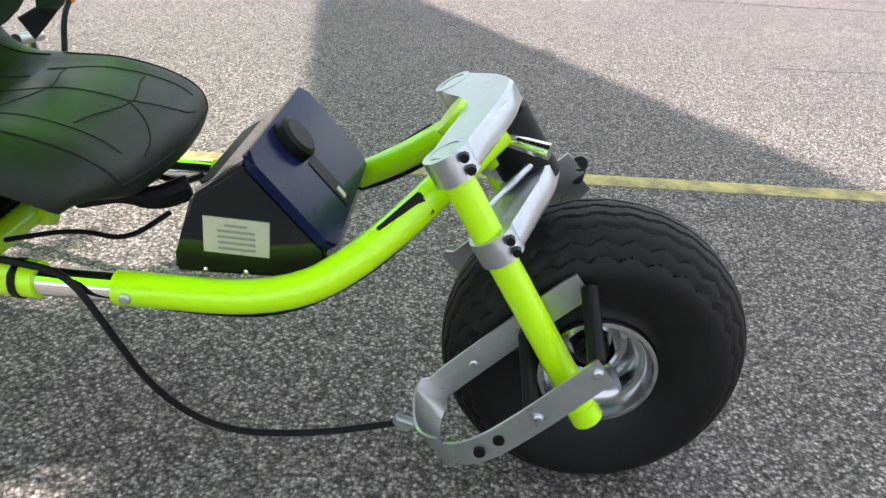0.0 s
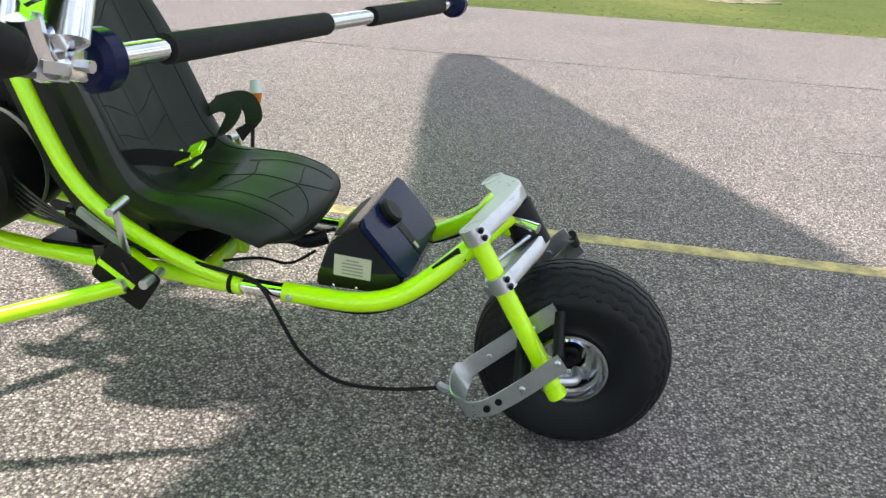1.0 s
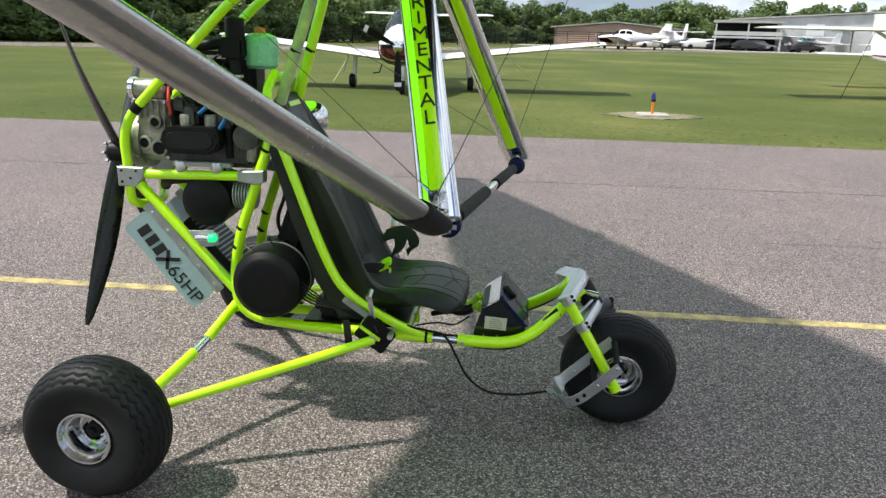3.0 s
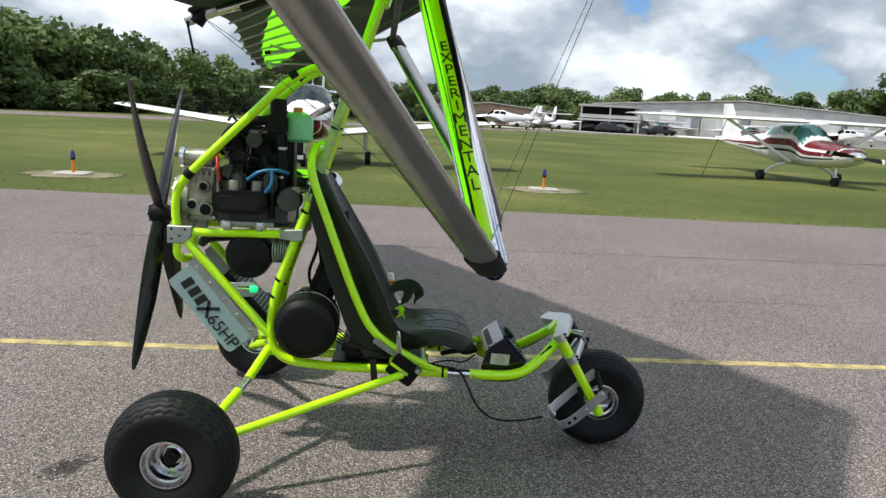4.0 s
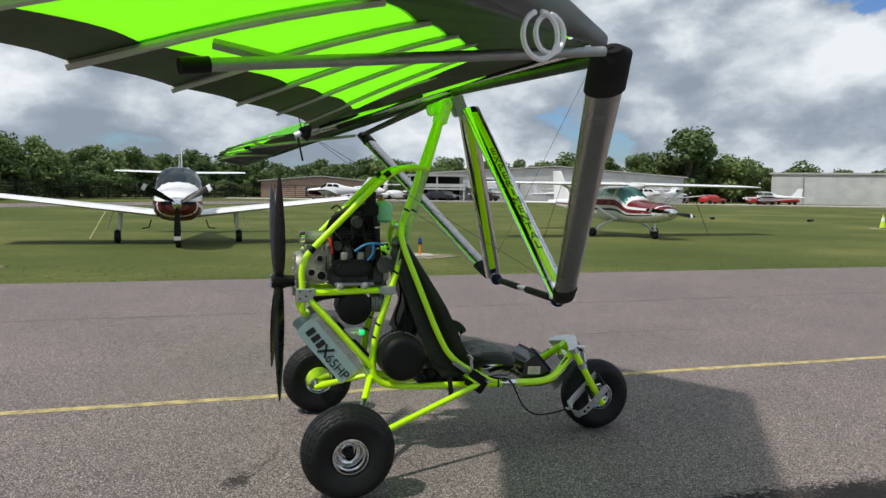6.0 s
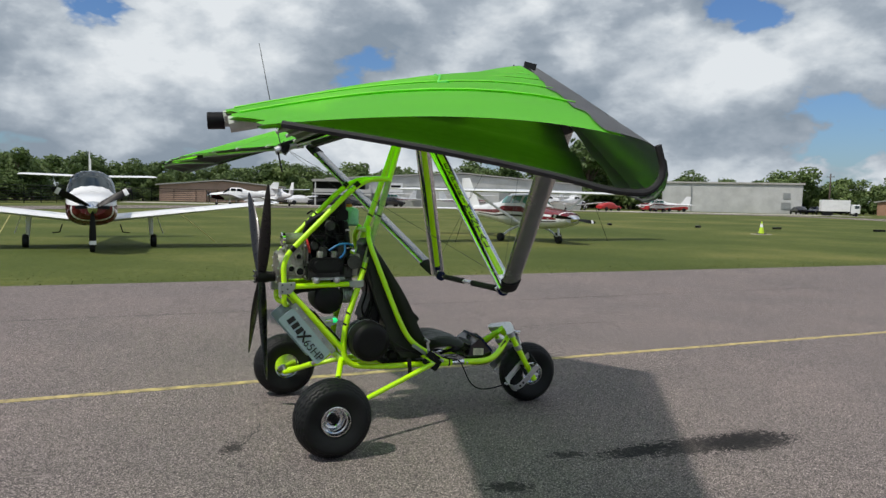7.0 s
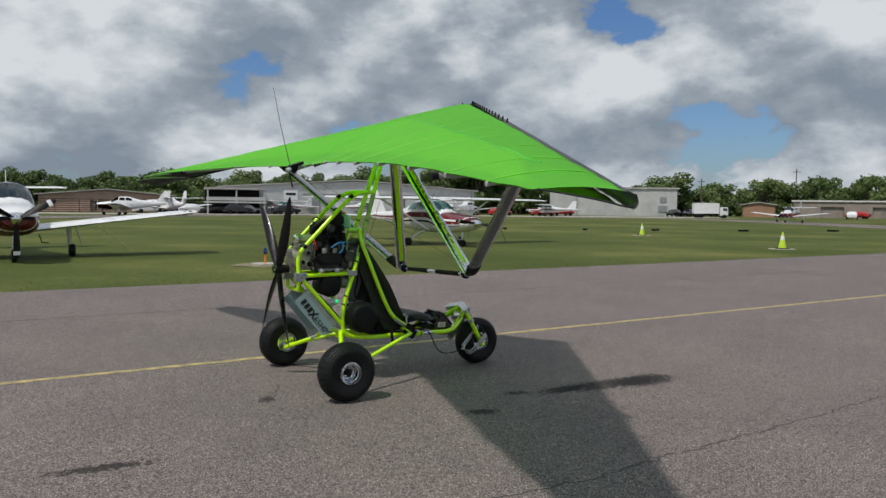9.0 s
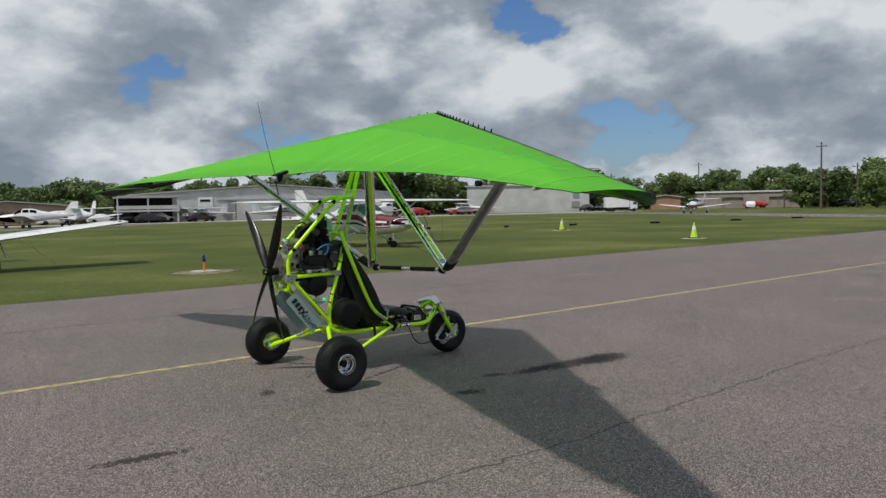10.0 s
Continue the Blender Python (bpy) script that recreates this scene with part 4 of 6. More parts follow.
part("antenna", tube([(-.90, .03, -.22), (-.99, .05, .15), (-1.06, .06, .50)], [.004, .003, .002], segs=6), WIRE, wing, "thin whip antenna")
part("pull_cord", tube([(-.93, -.03, -.26), (-.90, -.035, -.40)], .006, segs=6), HOSE, wing)
for k, (dx, r) in enumerate(((0, .024), (.014, .020))):
    hang = belly(-4.1, .06) + Vector((.055 + dx, .01 * k, -.006))
    part("cord_loop", tube([hang + Vector((r * math.sin(a) * .9, r * math.sin(a) * .3, -r + r * math.cos(a))) for a in (2 * math.pi * i / 18 for i in range(18))], .003, segs=6), WHITE, wing, "loop of pale cord hanging from the leading edge")
for s in (-1, 1):
    for i in range(16):
        y = .10 + i * .095 + .004 * i * i
        p = sail(y * s, .05)
        part("nose_tie", tube([p + Vector((0, 0, -.002)), p + Vector((.006, 0, .030))], .0065, segs=6), BLACK, wing)

# ---- seat ----
seat = new("seat")
seat.parent = trike
tagged(seat, "black quilted vinyl bucket seat")
SEAT = [(-.608, .505), (-.605, .528), (-.620, .556), (-.665, .578), (-.745, .590), (-.83, .580), (-.92, .570), (-.985, .590), (-1.035, .645), (-1.08, .74), (-1.14, .88), (-1.20, 1.02), (-1.26, 1.16), (-1.305, 1.255), (-1.335, 1.315), (-1.35, 1.335)]
SEATW = [.165, .210, .230, .236, .236, .234, .230, .230, .230, .228, .222, .205, .182, .160, .145, .105]
SEATB = [0, .0, .002, .008, .022, .045, .070, .090, .098, .098, .088, .065, .038, .018, .008, 0]
SEATT = [.035, .055, .070, .080, .085, .090, .10, .11, .11, .105, .095, .085, .08, .07, .06, .04]


def smooth_at(u, vals):
    """Reads a list of values smoothly."""
    k = u * (len(vals) - 1)
    i = min(int(k), len(vals) - 2)
    t = k - i
    p0, p1, p2, p3 = vals[max(i - 1, 0)], vals[i], vals[i + 1], vals[min(i + 2, len(vals) - 1)]
    return .5 * (2 * p1 + (p2 - p0) * t + (2 * p0 - 5 * p1 + 4 * p2 - p3) * t * t + (3 * p1 - p0 - 3 * p2 + p3) * t ** 3)


def seat_at(u, v):
    """The seat's upper side: u along from its front lip to the headrest, v across (-1 to 1)."""
    xs, zs = [p[0] for p in SEAT], [p[1] for p in SEAT]
    x, z = smooth_at(u, xs), smooth_at(u, zs)
    e = .03
    d = Vector((smooth_at(min(1, u + e), xs) - smooth_at(max(0, u - e), xs), 0, smooth_at(min(1, u + e), zs) - smooth_at(max(0, u - e), zs))).normalized()
    n = Vector((d.z, 0, -d.x))
    w, b, t = smooth_at(u, SEATW), max(0, smooth_at(u, SEATB)), smooth_at(u, SEATT)
    a = abs(v)
    lift = b * a ** 3 + .012 * math.cos(a * math.pi / 2) * (1 if u < .35 else 0)
    lift -= t * .42 * max(0, (a - .72) / .28) ** 2.2
    if .45 < u < .85:
        lift += .006 * math.sin(a * math.pi * 2.4) * min(1, (u - .45) * 8)
    return Vector((x, w * v, z)) + n * lift, n, t


bm = bmesh.new()
nu, nv = 56, 24
top, low = [], []
for i in range(nu + 1):
    r1, r2 = [], []
    for j in range(nv + 1):
        v = -1 + 2 * j / nv
        p, n, t = seat_at(i / nu, v)
        r1.append(bm.verts.new(p))
        r2.append(bm.verts.new(p - n * t * (1 - .62 * max(0, (abs(v) - .6) / .4) ** 2)))
    top.append(r1)
    low.append(r2)
for g, flip in ((top, 0), (low, 1)):
    for i in range(nu):
        for j in range(nv):
            q = (g[i][j], g[i][j + 1], g[i + 1][j + 1], g[i + 1][j])
            bm.faces.new(q[::-1] if flip else q)
for i in range(nu):
    for j in (0, nv):
        bm.faces.new((top[i][j], top[i + 1][j], low[i + 1][j], low[i][j]))
for j in range(nv):
    for i in (0, nu):
        bm.faces.new((top[i][j], top[i][j + 1], low[i][j + 1], low[i][j]))
part("seat_shell", bm, VINYL, seat, angle=60)


def seam(pts):
    part("stitched_seam", tube([seat_at(u, v)[0] + seat_at(u, v)[1] * -.0004 for u, v in pts], .0017, segs=6), WEB, seat)


for v in (-.62, .62):
    seam([(u / 60, v * (1 - .25 * math.sin(u / 60 * 3.1) ** 2)) for u in range(8, 56)])
seam([(.10 + .10 * k / 12, -.45 + .45 * (k / 12) ** .6) for k in range(13)])
seam([(.10 + .10 * k / 12, .45 - .45 * (k / 12) ** .6) for k in range(13)])
seam([(.20 + .16 * k / 12, 0) for k in range(13)])
seam([(u / 60, 0) for u in range(32, 52)])
for u in (.205, .30, .56, .60, .70):
    seam([(u + .012 * math.cos(k / 12 * math.pi * 2), -.5 + 1.0 * k / 12) for k in range(13)])
for v in (-.80, .80):
    seam([(u / 60, v) for u in range(4, 57)])
seam([(.055 + .02 * (k / 10 - 1) ** 2, -.80 + 1.6 * k / 20) for k in range(21)])
for k, (v, w) in enumerate(((-.30, .10), (.0, .10), (.30, .07))):
    p, n, t = seat_at(.905, v)
    part("headrest_mark", box((.020, w * .55, .003), axes(p + n * .004, n.cross(Vector((0, 1, 0))), (0, 1, 0)), .0), NEON, seat, "neon logo on the headrest, drawn plain")


def strap(pts, width, across, name="seat_belt", parent=seat, material=WEB):
    rows = []
    pts = fillet(pts, .05, 5)
    for i, p in enumerate(pts):
        d = (pts[min(i + 1, len(pts) - 1)] - pts[max(i - 1, 0)]).normalized()
        a = Vector(across)
        a = (a - d * a.dot(d)).normalized() * width / 2
        n = d.cross(a).normalized() * .002
        rows.append([p + a + n, p - a + n, p - a - n, p + a - n])
    return part(name, loft(bmesh.new(), rows), material, parent)


strap([(-1.05, -.20, .66), (-1.0, -.13, .66), (-.97, -.05, .635), (-.965, .03, .605)], .045, (.4, 0, 1))
strap([(-1.03, .22, .66), (-.96, .235, .715), (-.90, .20, .70), (-.93, .15, .64), (-.96, .12, .62)], .05, (.6, .3, .6))
strap([(-.99, .25, .70), (-.90, .255, .73), (-.845, .20, .68), (-.88, .16, .645)], .05, (.5, .5, .6))
part("belt_buckle", box((.048, .062, .016), pose(-.955, .065, .624, 10, -28, 8), .005), NEON, seat, "neon yellow belt buckle")
bm = box((.05, .008, .006), pose(-.955, -.01, .615, 0, -25, 8))
for a, b in (((.025, 0)), ((-.025, 0))):
    box((.008, .06, .006), pose(-.955 + a, .015, .615 + (-a * .4), 0, -25, 8), bm=bm)
part("belt_adjuster", bm, NEON, seat)
part("plug_rod", tube([(-.935, .345, .47), (-.985, .48, .60), (-1.0, .545, .620)], .006, .05, 8), HOSE, trike)
part("plug_stem", tube([(-1.0, .545, .615), (-1.004, .552, .665)], [.009, .020], segs=14), ORANGE, trike, "orange plug with a pale cap")
part("plug_top", tube([(-1.004, .552, .665), (-1.007, .555, .705)], [.020, .016]), WHITE, trike)

# padded back of the seat, hanging down to the tray
bm = prism([(-1.365, 1.30), (-1.25, 1.06), (-1.12, .74), (-1.045, .60), (-.945, .53), (-.935, .445), (-1.12, .435), (-1.20, .60), (-1.30, .86), (-1.395, 1.16)], .34, axes((0, 0, 0), (1, 0, 0), (0, 0, 1)), .02, segs=2)
part("seat_back_cover", bm, VINYL, seat, "black padded cover behind the backrest")

# ---- instrument box between the front tubes ----
ibox = new("instrument_box")
ibox.parent = trike
tagged(ibox, "glossy black instrument box facing the seat")
prof = [(-.558, .402), (-.553, .432), (-.526, .515), (-.452, .566), (-.350, .450), (-.345, .402)]
bm = bmesh.new()
for y0, y1, k in ((-.155, .175, 1.0),):
    a, b = [bm.verts.new((x, y0, z)) for x, z in prof], [bm.verts.new((x, y1, z)) for x, z in prof]
    n5 = len(prof)
    bm.faces.new(a[::-1]), bm.faces.new(b)
    for i in range(n5):
        bm.faces.new((a[i], a[(i + 1) % n5], b[(i + 1) % n5], b[i]))
bmesh.ops.bevel(bm, geom=bm.edges[:], offset=.006, segments=2, affect="EDGES")
part("box_body", bm, GLOSSBLACK, ibox)
fn = Vector((.13, 0, .13)).normalized()
fm = axes((-.397, .01, .512), (0, 1, 0), (-.66, 0, .75))
part("front_cover", prism(rounded(.338, .168, .018), .014, fm @ pose(0, .0, .0), .004, segs=2), NAVY, ibox, "glossy dark navy front cover")
part("knob", lathe([(.0, .03), (.004, .034), (.018, .033), (.023, .026), (.023, .002)], "z", 28), BLACK, ibox).matrix_local = fm @ pose(-.03, .045, .004)
part("black_sticker", box((.035, .085, .002), fm @ pose(-.02, -.035, .0075)), BLACK, ibox)
part("white_mark", box((.012, .018, .002), fm @ pose(-.022, -.058, .0095)), LABEL, ibox)
pm = axes((-.492, 0, .538), (0, 1, 0), (.82, 0, .57))
part("panel", prism(rounded(.25, .085, .018), .026, pm @ pose(0, .0, .013, 5, 0, 0), .005), BLACK, ibox, "black instrument panel")
part("panel_edge", prism(rounded(.272, .094, .018), .006, pm @ pose(0, 0, .002)), GLOSSBLACK, ibox)
part("display", prism(rounded(.09, .055, .008), .008, pm @ pose(-.05, .0, .027, 5, 0, 0), .002), NAVY, ibox, "dark instrument display")
part("display", prism(rounded(.06, .055, .025), .008, pm @ pose(.05, .0, .027, 5, 0, 0), .002), NAVY, ibox, "dark instrument display")
for i, (px, py) in enumerate(((-.118, -.03), (-.118, .02), (.10, .034), (.115, .034), (.005, .036), (.115, -.03), (.085, .036), (.112, .01))):
    part("switch", tube([pm @ Vector((px, py, .018)), pm @ Vector((px, py + .004, .046))], [.006, .0075], segs=10), BLACK, ibox)
plate = part("data_plate", box((.088, .002, .052), pose(-.468, -.1562, .462, 0, 3, 0)), LABEL, ibox, "silver data plate with small print")
for i in range(5):
    part("print_line", box((.05 if i else .03, .0012, .0035), pose(-.468, -.1575, .478 - .0085 * i, 0, 3, 0)), LABELINK, plate)
for bx in (-.515, -.46, -.40):
    part("panel_screw", lathe([(-.1555, .005), (-.1585, .003)], centre=(bx, 0, .408), segs=8), POLISH, ibox)
part("wiring_loom", tube([(-.575, -.02, .47), (-.62, -.04, .455), (-.66, -.06, .47), (-.74, -.03, .44)], [.02, .017, .013, .012], .03, 10), HOSE, trike)
part("wire", tube([(-.58, -.09, .46), (-.64, -.11, .42), (-.70, -.12, .44), (-.80, -.13, .42)], .004, .05, 6), HOSE, trike)
part("wire", tube([(-.58, .05, .46), (-.63, .08, .43), (-.72, .10, .45), (-.80, .12, .42)], .005, .05, 6), HOSE, trike)

# ---- parking brake plates and levers ----
for s in (-1, 1):
    m = axes((-.925, .335 * s, .455), (.82, 0, -.57), (.57, 0, .82))
    hp = part("hinge_plate", prism(rounded(.135, .105, .012), .006, m, .001), BLACK, trike, "black anodised hinge plate")
    part("hinge_bolt", lathe([(-.012, .017), (.012, .017), (.014, .012)], centre=(0, 0, 0), segs=6), ALU, hp, smooth=False).matrix_local = Matrix.Translation((-.935, .343 * s, .437))
    part("plate_stud", tube([(-.862, .30 * s, .462), (-.862, .372 * s, .462)], .011, segs=14), ALU, hp)
    part("slot_mark", box((.03, .002, .007), pose(-.92, .3395 * s, .478, 0, 65, 0)), GLOSSBLACK, hp)
    part("hinge_lug", box((.10, .10, .02), axes((-.945, .29 * s, .46), (.82, 0, -.57), (0, 1, 0)), .003), NEON, hp)
    part("lever", tube([(-.94, .30 * s, .49), (-.955, .30 * s, .595)], [.011, .009], segs=8, flat=.45), ALU, trike)
    part("lever_handle", tube([(-.953, .325 * s, .597), (-.957, .255 * s, .603)], .0105, segs=14), ALU, trike)
    part("lever_rail", box((.13, .012, .024), axes((-1.01, .275 * s, .535), (.80, 0, -.55), (0, 1, 0)), .003), GREY_AL, trike)

# ---- drum, sign, lamp, radiator ----
drum = new("side_drum")
drum.parent = trike
tagged(drum, "satin black cylindrical canister")
part("drum_body", lathe([(.0, .05), (.0, .130), (-.015, .142), (-.195, .144), (-.202, .141), (-.222, .136), (-.240, .115), (-.244, .108), (-.245, .09), (-.246, .004)], segs=48, centre=(-1.375, -.045, .605)), BLACK, drum)
part("drum_band", lathe([(-.095, .145), (-.095, .147), (-.107, .147), (-.107, .145)], segs=48, centre=(-1.375, -.045, .605), closed=True), GREY_AL, drum)
part("drum_neck", lathe([(-.05, .05), (.02, .048)], "z", 20, centre=(-1.37, -.10, .735)), BLACK, drum)
part("canister", lathe([(.10, .06), (.10, .10), (-.10, .108), (-.125, .10), (-.145, .07), (-.148, .004)], segs=40, centre=(-1.655, -.02, .905)), BLACK, trike, "round black airbox behind the seat")
for i in range(7):
    part("exhaust_rib", lathe([(-.005, .045), (-.003, .062), (.003, .062), (.005, .045)], "x", 20, centre=(-1.545 + .012 * i, -.08, .93)), GREY_AL, trike)
part("radiator", box((.30, .22, .035), axes((-1.665, 0, .70), (.67, 0, -.74), (0, 1, 0)), .004), BLACK, trike, "black finned radiator")
for i in range(14):
    part("radiator_fin", box((.006, .20, .004), axes(Vector((-1.665, 0, .70)) + Vector((.67, 0, -.74)) * (-.13 + .02 * i) + Vector((.74, 0, .67)) * .02, (.67, 0, -.74), (0, 1, 0))), GREY_AL, trike)
for s in (-1, 1):
    along, upn = Vector((.64, 0, -.768)), Vector((.768, 0, .64))
    c = Vector((-1.826, .148 * s, .650))
    m = axes(c, along, upn) if s < 0 else axes(c, -along, upn)
    sign = part("name_sign", prism(rounded(.435, .132, .022), .004, m, .001), PLATEBLUE, trike, "pale blue-grey sign plate with black lettering")
    part("sign_strip", prism(rounded(.46, .045, .008), .005, m @ pose(0, .083, -.001)), GREY_AL, sign)
    for i in range(5):
        part("rivet", lathe([(.0, .006), (.004, .006), (.006, .003)], "z", 10), POLISH, sign).matrix_local = m @ pose(-.19 + .095 * i, .083, .001)
    if s < 0:
        zl = .0035
        words("power_lettering", "65HP", .082, m @ pose(.118, -.020, zl), INK, sign)
        for bx, bw, by, bh, rz in ((-.155, .036, .006, .058, -6), (-.105, .034, .004, .058, -6), (-.058, .034, .002, .058, -6), (-.005, .016, .0, .105, -38), (-.005, .014, -.002, .085, 42)):
            part("logo_bar", box((bw, bh, .002), m @ pose(bx, by - .004, zl, 0, 0, rz)), INK, sign)
nav = new("position_lamp")
nav.parent = trike
tagged(nav, "green position lamp on a grey bracket, lit")
part("lamp_bracket", prism([(-.075, .03), (.03, .038), (.055, .02), (.055, -.012), (.03, -.03), (-.02, -.035)], .004, axes((-1.655, -.172, .755), (1, 0, 0), (0, 0, 1)), .001), GREY_AL, nav)
part("lamp_clear", tube([(-1.69, -.185, .762), (-1.635, -.185, .762)], .013, segs=16), POLISH, nav)
part("lamp_lens", tube([(-1.635, -.185, .762), (-1.612, -.185, .762), (-1.603, -.185, .762)], [.0165, .0165, .009], segs=16), GREENLIGHT, nav)

# ---- engine ----
engine = new("engine")
engine.parent = trike
tagged(engine, "two-cylinder engine, silver cases and black cylinders")


def ep(name, bm, material, label="", smooth=True):
    return part(name, bm, material, engine, label, smooth)


ep("gearbox", box((.17, .19, .24), pose(-1.885, 0, 1.17), .03, segs=3), ENGINE)
ep("gearbox_cover", lathe([(-.02, .04), (-.02, .115), (.02, .125), (.05, .12), (.05, .05)], "x", 36, centre=(-1.985, 0, 1.13)), ENGINE)
for k in range(10):
    a = k * math.pi / 5
    ep("case_bolt", lathe([(-.028, .008), (-.018, .008)], "x", 6, centre=(-1.985, .105 * math.cos(a), 1.13 + .105 * math.sin(a))), ALU, "", False)
ep("engine_block", box((.30, .16, .36), pose(-1.625, .05, 1.31), .03, segs=3), BLACK, "black engine block")
for bx, bz, r in ((-1.915, 1.125, .020), (-1.855, 1.105, .026), (-1.865, 1.21, .018)):
    boss = ep("port_boss", lathe([(.02, r + .012), (-.012, r + .010), (-.014, r + .004), (-.014, r), (.0, r - .001)], "y", 20, centre=(bx, -.098, bz), caps=False), ENGINE)
    part("port", lathe([(-.004, r), (-.003, .002)], "y", 20, centre=(bx, -.098, bz)), BLACK, boss)
for k in range(7):
    ep("case_rib", box((.010, .012, .075), pose(-1.955 + .026 * k, -.098, 1.26), .003), ENGINE)
for bx, bz in ((-1.95, 1.07), (-1.82, 1.07), (-1.95, 1.29), (-1.82, 1.29), (-1.80, 1.17)):
    ep("case_bolt", lathe([(-.012, .007), (.0, .008)], "y", 6, centre=(bx, -.098, bz)), ALU, "", False)
ep("flange", box((.012, .20, .26), pose(-1.80, 0, 1.17), .004), ENGINE)
ep("coolant_pipe", tube([(-1.515, -.10, 1.10), (-1.51, -.105, 1.30), (-1.53, -.09, 1.46)], .020, .05), HOSE)
ep("coolant_pipe", tube([(-1.555, -.115, 1.08), (-1.555, -.12, 1.24), (-1.60, -.10, 1.36)], .017, .05), HOSE)
for z in (1.15, 1.27, 1.40):
    ep("hose_clamp", tube([(-1.513, -.103, z - .005), (-1.513, -.103, z + .005)], .0215, segs=14), ALU)
ep("thermostat_housing", lathe([(-.03, .02), (-.03, .034), (.01, .036), (.02, .024)], "y", 20, centre=(-1.64, -.085, 1.43)), CASEDARK)
ep("carburettor_bowl", lathe([(-.05, .012), (-.045, .026), (-.01, .028), (.0, .024)], "z", 18, centre=(-1.72, -.13, 1.25)), ENGINE)
ep("carburettor_bowl", lathe([(-.05, .012), (-.045, .026), (-.01, .028), (.0, .024)], "z", 18, centre=(-1.62, -.13, 1.25)), ENGINE)
ep("fuel_pump", box((.05, .04, .055), pose(-1.755, -.10, 1.285, 0, 12, 0), .008), CASEDARK)
ep("starter_motor", lathe([(-.09, .02), (-.09, .04), (.05, .042), (.06, .03), (.06, .01)], "x", 24, centre=(-1.88, -.055, 1.335)), ENGINE)
ep("starter_cap", lathe([(-.03, .02), (-.02, .046), (.0, .046), (.0, .02)], "x", 24, centre=(-1.955, -.055, 1.335)), POLISH)
ep("crankcase", box((.36, .24, .12), pose(-1.64, 0, 1.10), .02, segs=3), CASEDARK)
for cx in (-1.70, -1.56):
    for i in range(7):
        ep("cylinder_fin", box((.125, .21, .006), pose(cx, .02, 1.175 + .022 * i), .002), BLACK)
    ep("cylinder", lathe([(-.08, .055), (.08, .055)], "z", 24, centre=(cx, .02, 1.24)), BLACK)
    ep("cylinder_head", box((.12, .19, .055), pose(cx, .02, 1.345), .015), BLACK)
    ep("spark_plug_cap", tube([(cx, -.03, 1.37), (cx - .01, -.05, 1.42), (cx - .03, -.06, 1.44)], .011, .02), HOSE)
    ep("carburettor", box((.06, .07, .09), pose(cx, -.115, 1.245), .012), CASEDARK)
    ep("carburettor_top", lathe([(0, .022), (.03, .022), (.035, .012)], "z", 16, centre=(cx, -.115, 1.29)), BLACK)
ob = ep("air_filter", prism(rounded(.235, .105, .05, 8), .07, axes((-1.685, -.165, 1.155), (1, 0, 0), (0, 0, 1)), .008, segs=2), BLACK, "oval black air filter")
part("filter_face", prism(rounded(.19, .065, .032, 8), .006, axes((-1.685, -.202, 1.155), (1, 0, 0), (0, 0, 1)), .002), RUBBER, ob)
ep("mount_bar", box((.24, .03, .018), pose(-1.66, -.14, 1.055), .004), GREY_AL)
for bx in (-1.75, -1.60):
    ep("rubber_mount", lathe([(-.02, .02), (.0, .026), (.02, .02)], "z", 16, centre=(bx, -.145, 1.045)), ALU)
ep("ignition_box", box((.10, .12, .08), pose(-1.55, -.02, 1.505), .01), BLACK)
ep("ignition_box", box((.09, .10, .10), pose(-1.72, .03, 1.43), .012), BLACK)
ep("pump_body", lathe([(-.05, .02), (-.05, .05), (.04, .055), (.05, .03)], "y", 24, centre=(-1.475, -.11, 1.17)), CASEDARK)
ep("coil_pack", box((.035, .03, .16), pose(-1.455, -.125, 1.15, 0, 8, 0), .005), ENGINE)
ep("coolant_bottle", lathe([(0, .03), (.0, .058), (.014, .072), (.105, .072), (.125, .062), (.138, .03)], "z", 28, centre=(-1.465, .03, 1.425)), COOLANT, "green coolant bottle")
ep("bottle_cap", lathe([(0, .022), (.02, .022), (.022, .015)], "z", 16, centre=(-1.465, .03, 1.562)), ORANGE, "orange bottle cap")
ep("silencer", lathe([(-.30, .03), (-.295, .055), (-.26, .072), (-.02, .074), (.02, .062), (.045, .035), (.05, .004)], "x", 32, centre=(-1.32, .33, 1.20)), POLISH, "polished round silencer beside the seat back")
ep("silencer_pipe", tube([(-1.60, .33, 1.20), (-1.68, .30, 1.17), (-1.70, .12, 1.12)], .020, .06), CASEDARK)
ep("black_canister", lathe([(0, .03), (.0, .038), (.075, .038), (.08, .03)], "z", 20, centre=(-1.545, -.03, 1.54)), BLACK)
er = random.Random(4)
for i in range(22):
    x0, z0 = er.uniform(-1.86, -1.47), er.uniform(1.10, 1.52)
    x1, z1 = er.uniform(-1.80, -1.45), er.uniform(1.12, 1.54)
    y0 = er.uniform(-.15, -.02)
    p = [(x0, y0 + .05, z0), ((x0 * 2 + x1) / 3 + er.uniform(-.04, .04), y0 - er.uniform(0, .05), (z0 * 2 + z1) / 3 + er.uniform(0, .06)), ((x0 + 2 * x1) / 3, y0 - er.uniform(0, .04), (z0 + z1 * 2) / 3 + er.uniform(-.03, .05)), (x1, y0 + .05, z1)]
    ep("hose", tube(p, er.choice((.003, .004, .0045, .006)), .08, 8), HOSE)
ep("intake_hose", tube([(-1.80, .0, 1.36), (-1.78, -.05, 1.45), (-1.69, -.07, 1.51), (-1.58, -.06, 1.52)], .022, .06), HOSE)
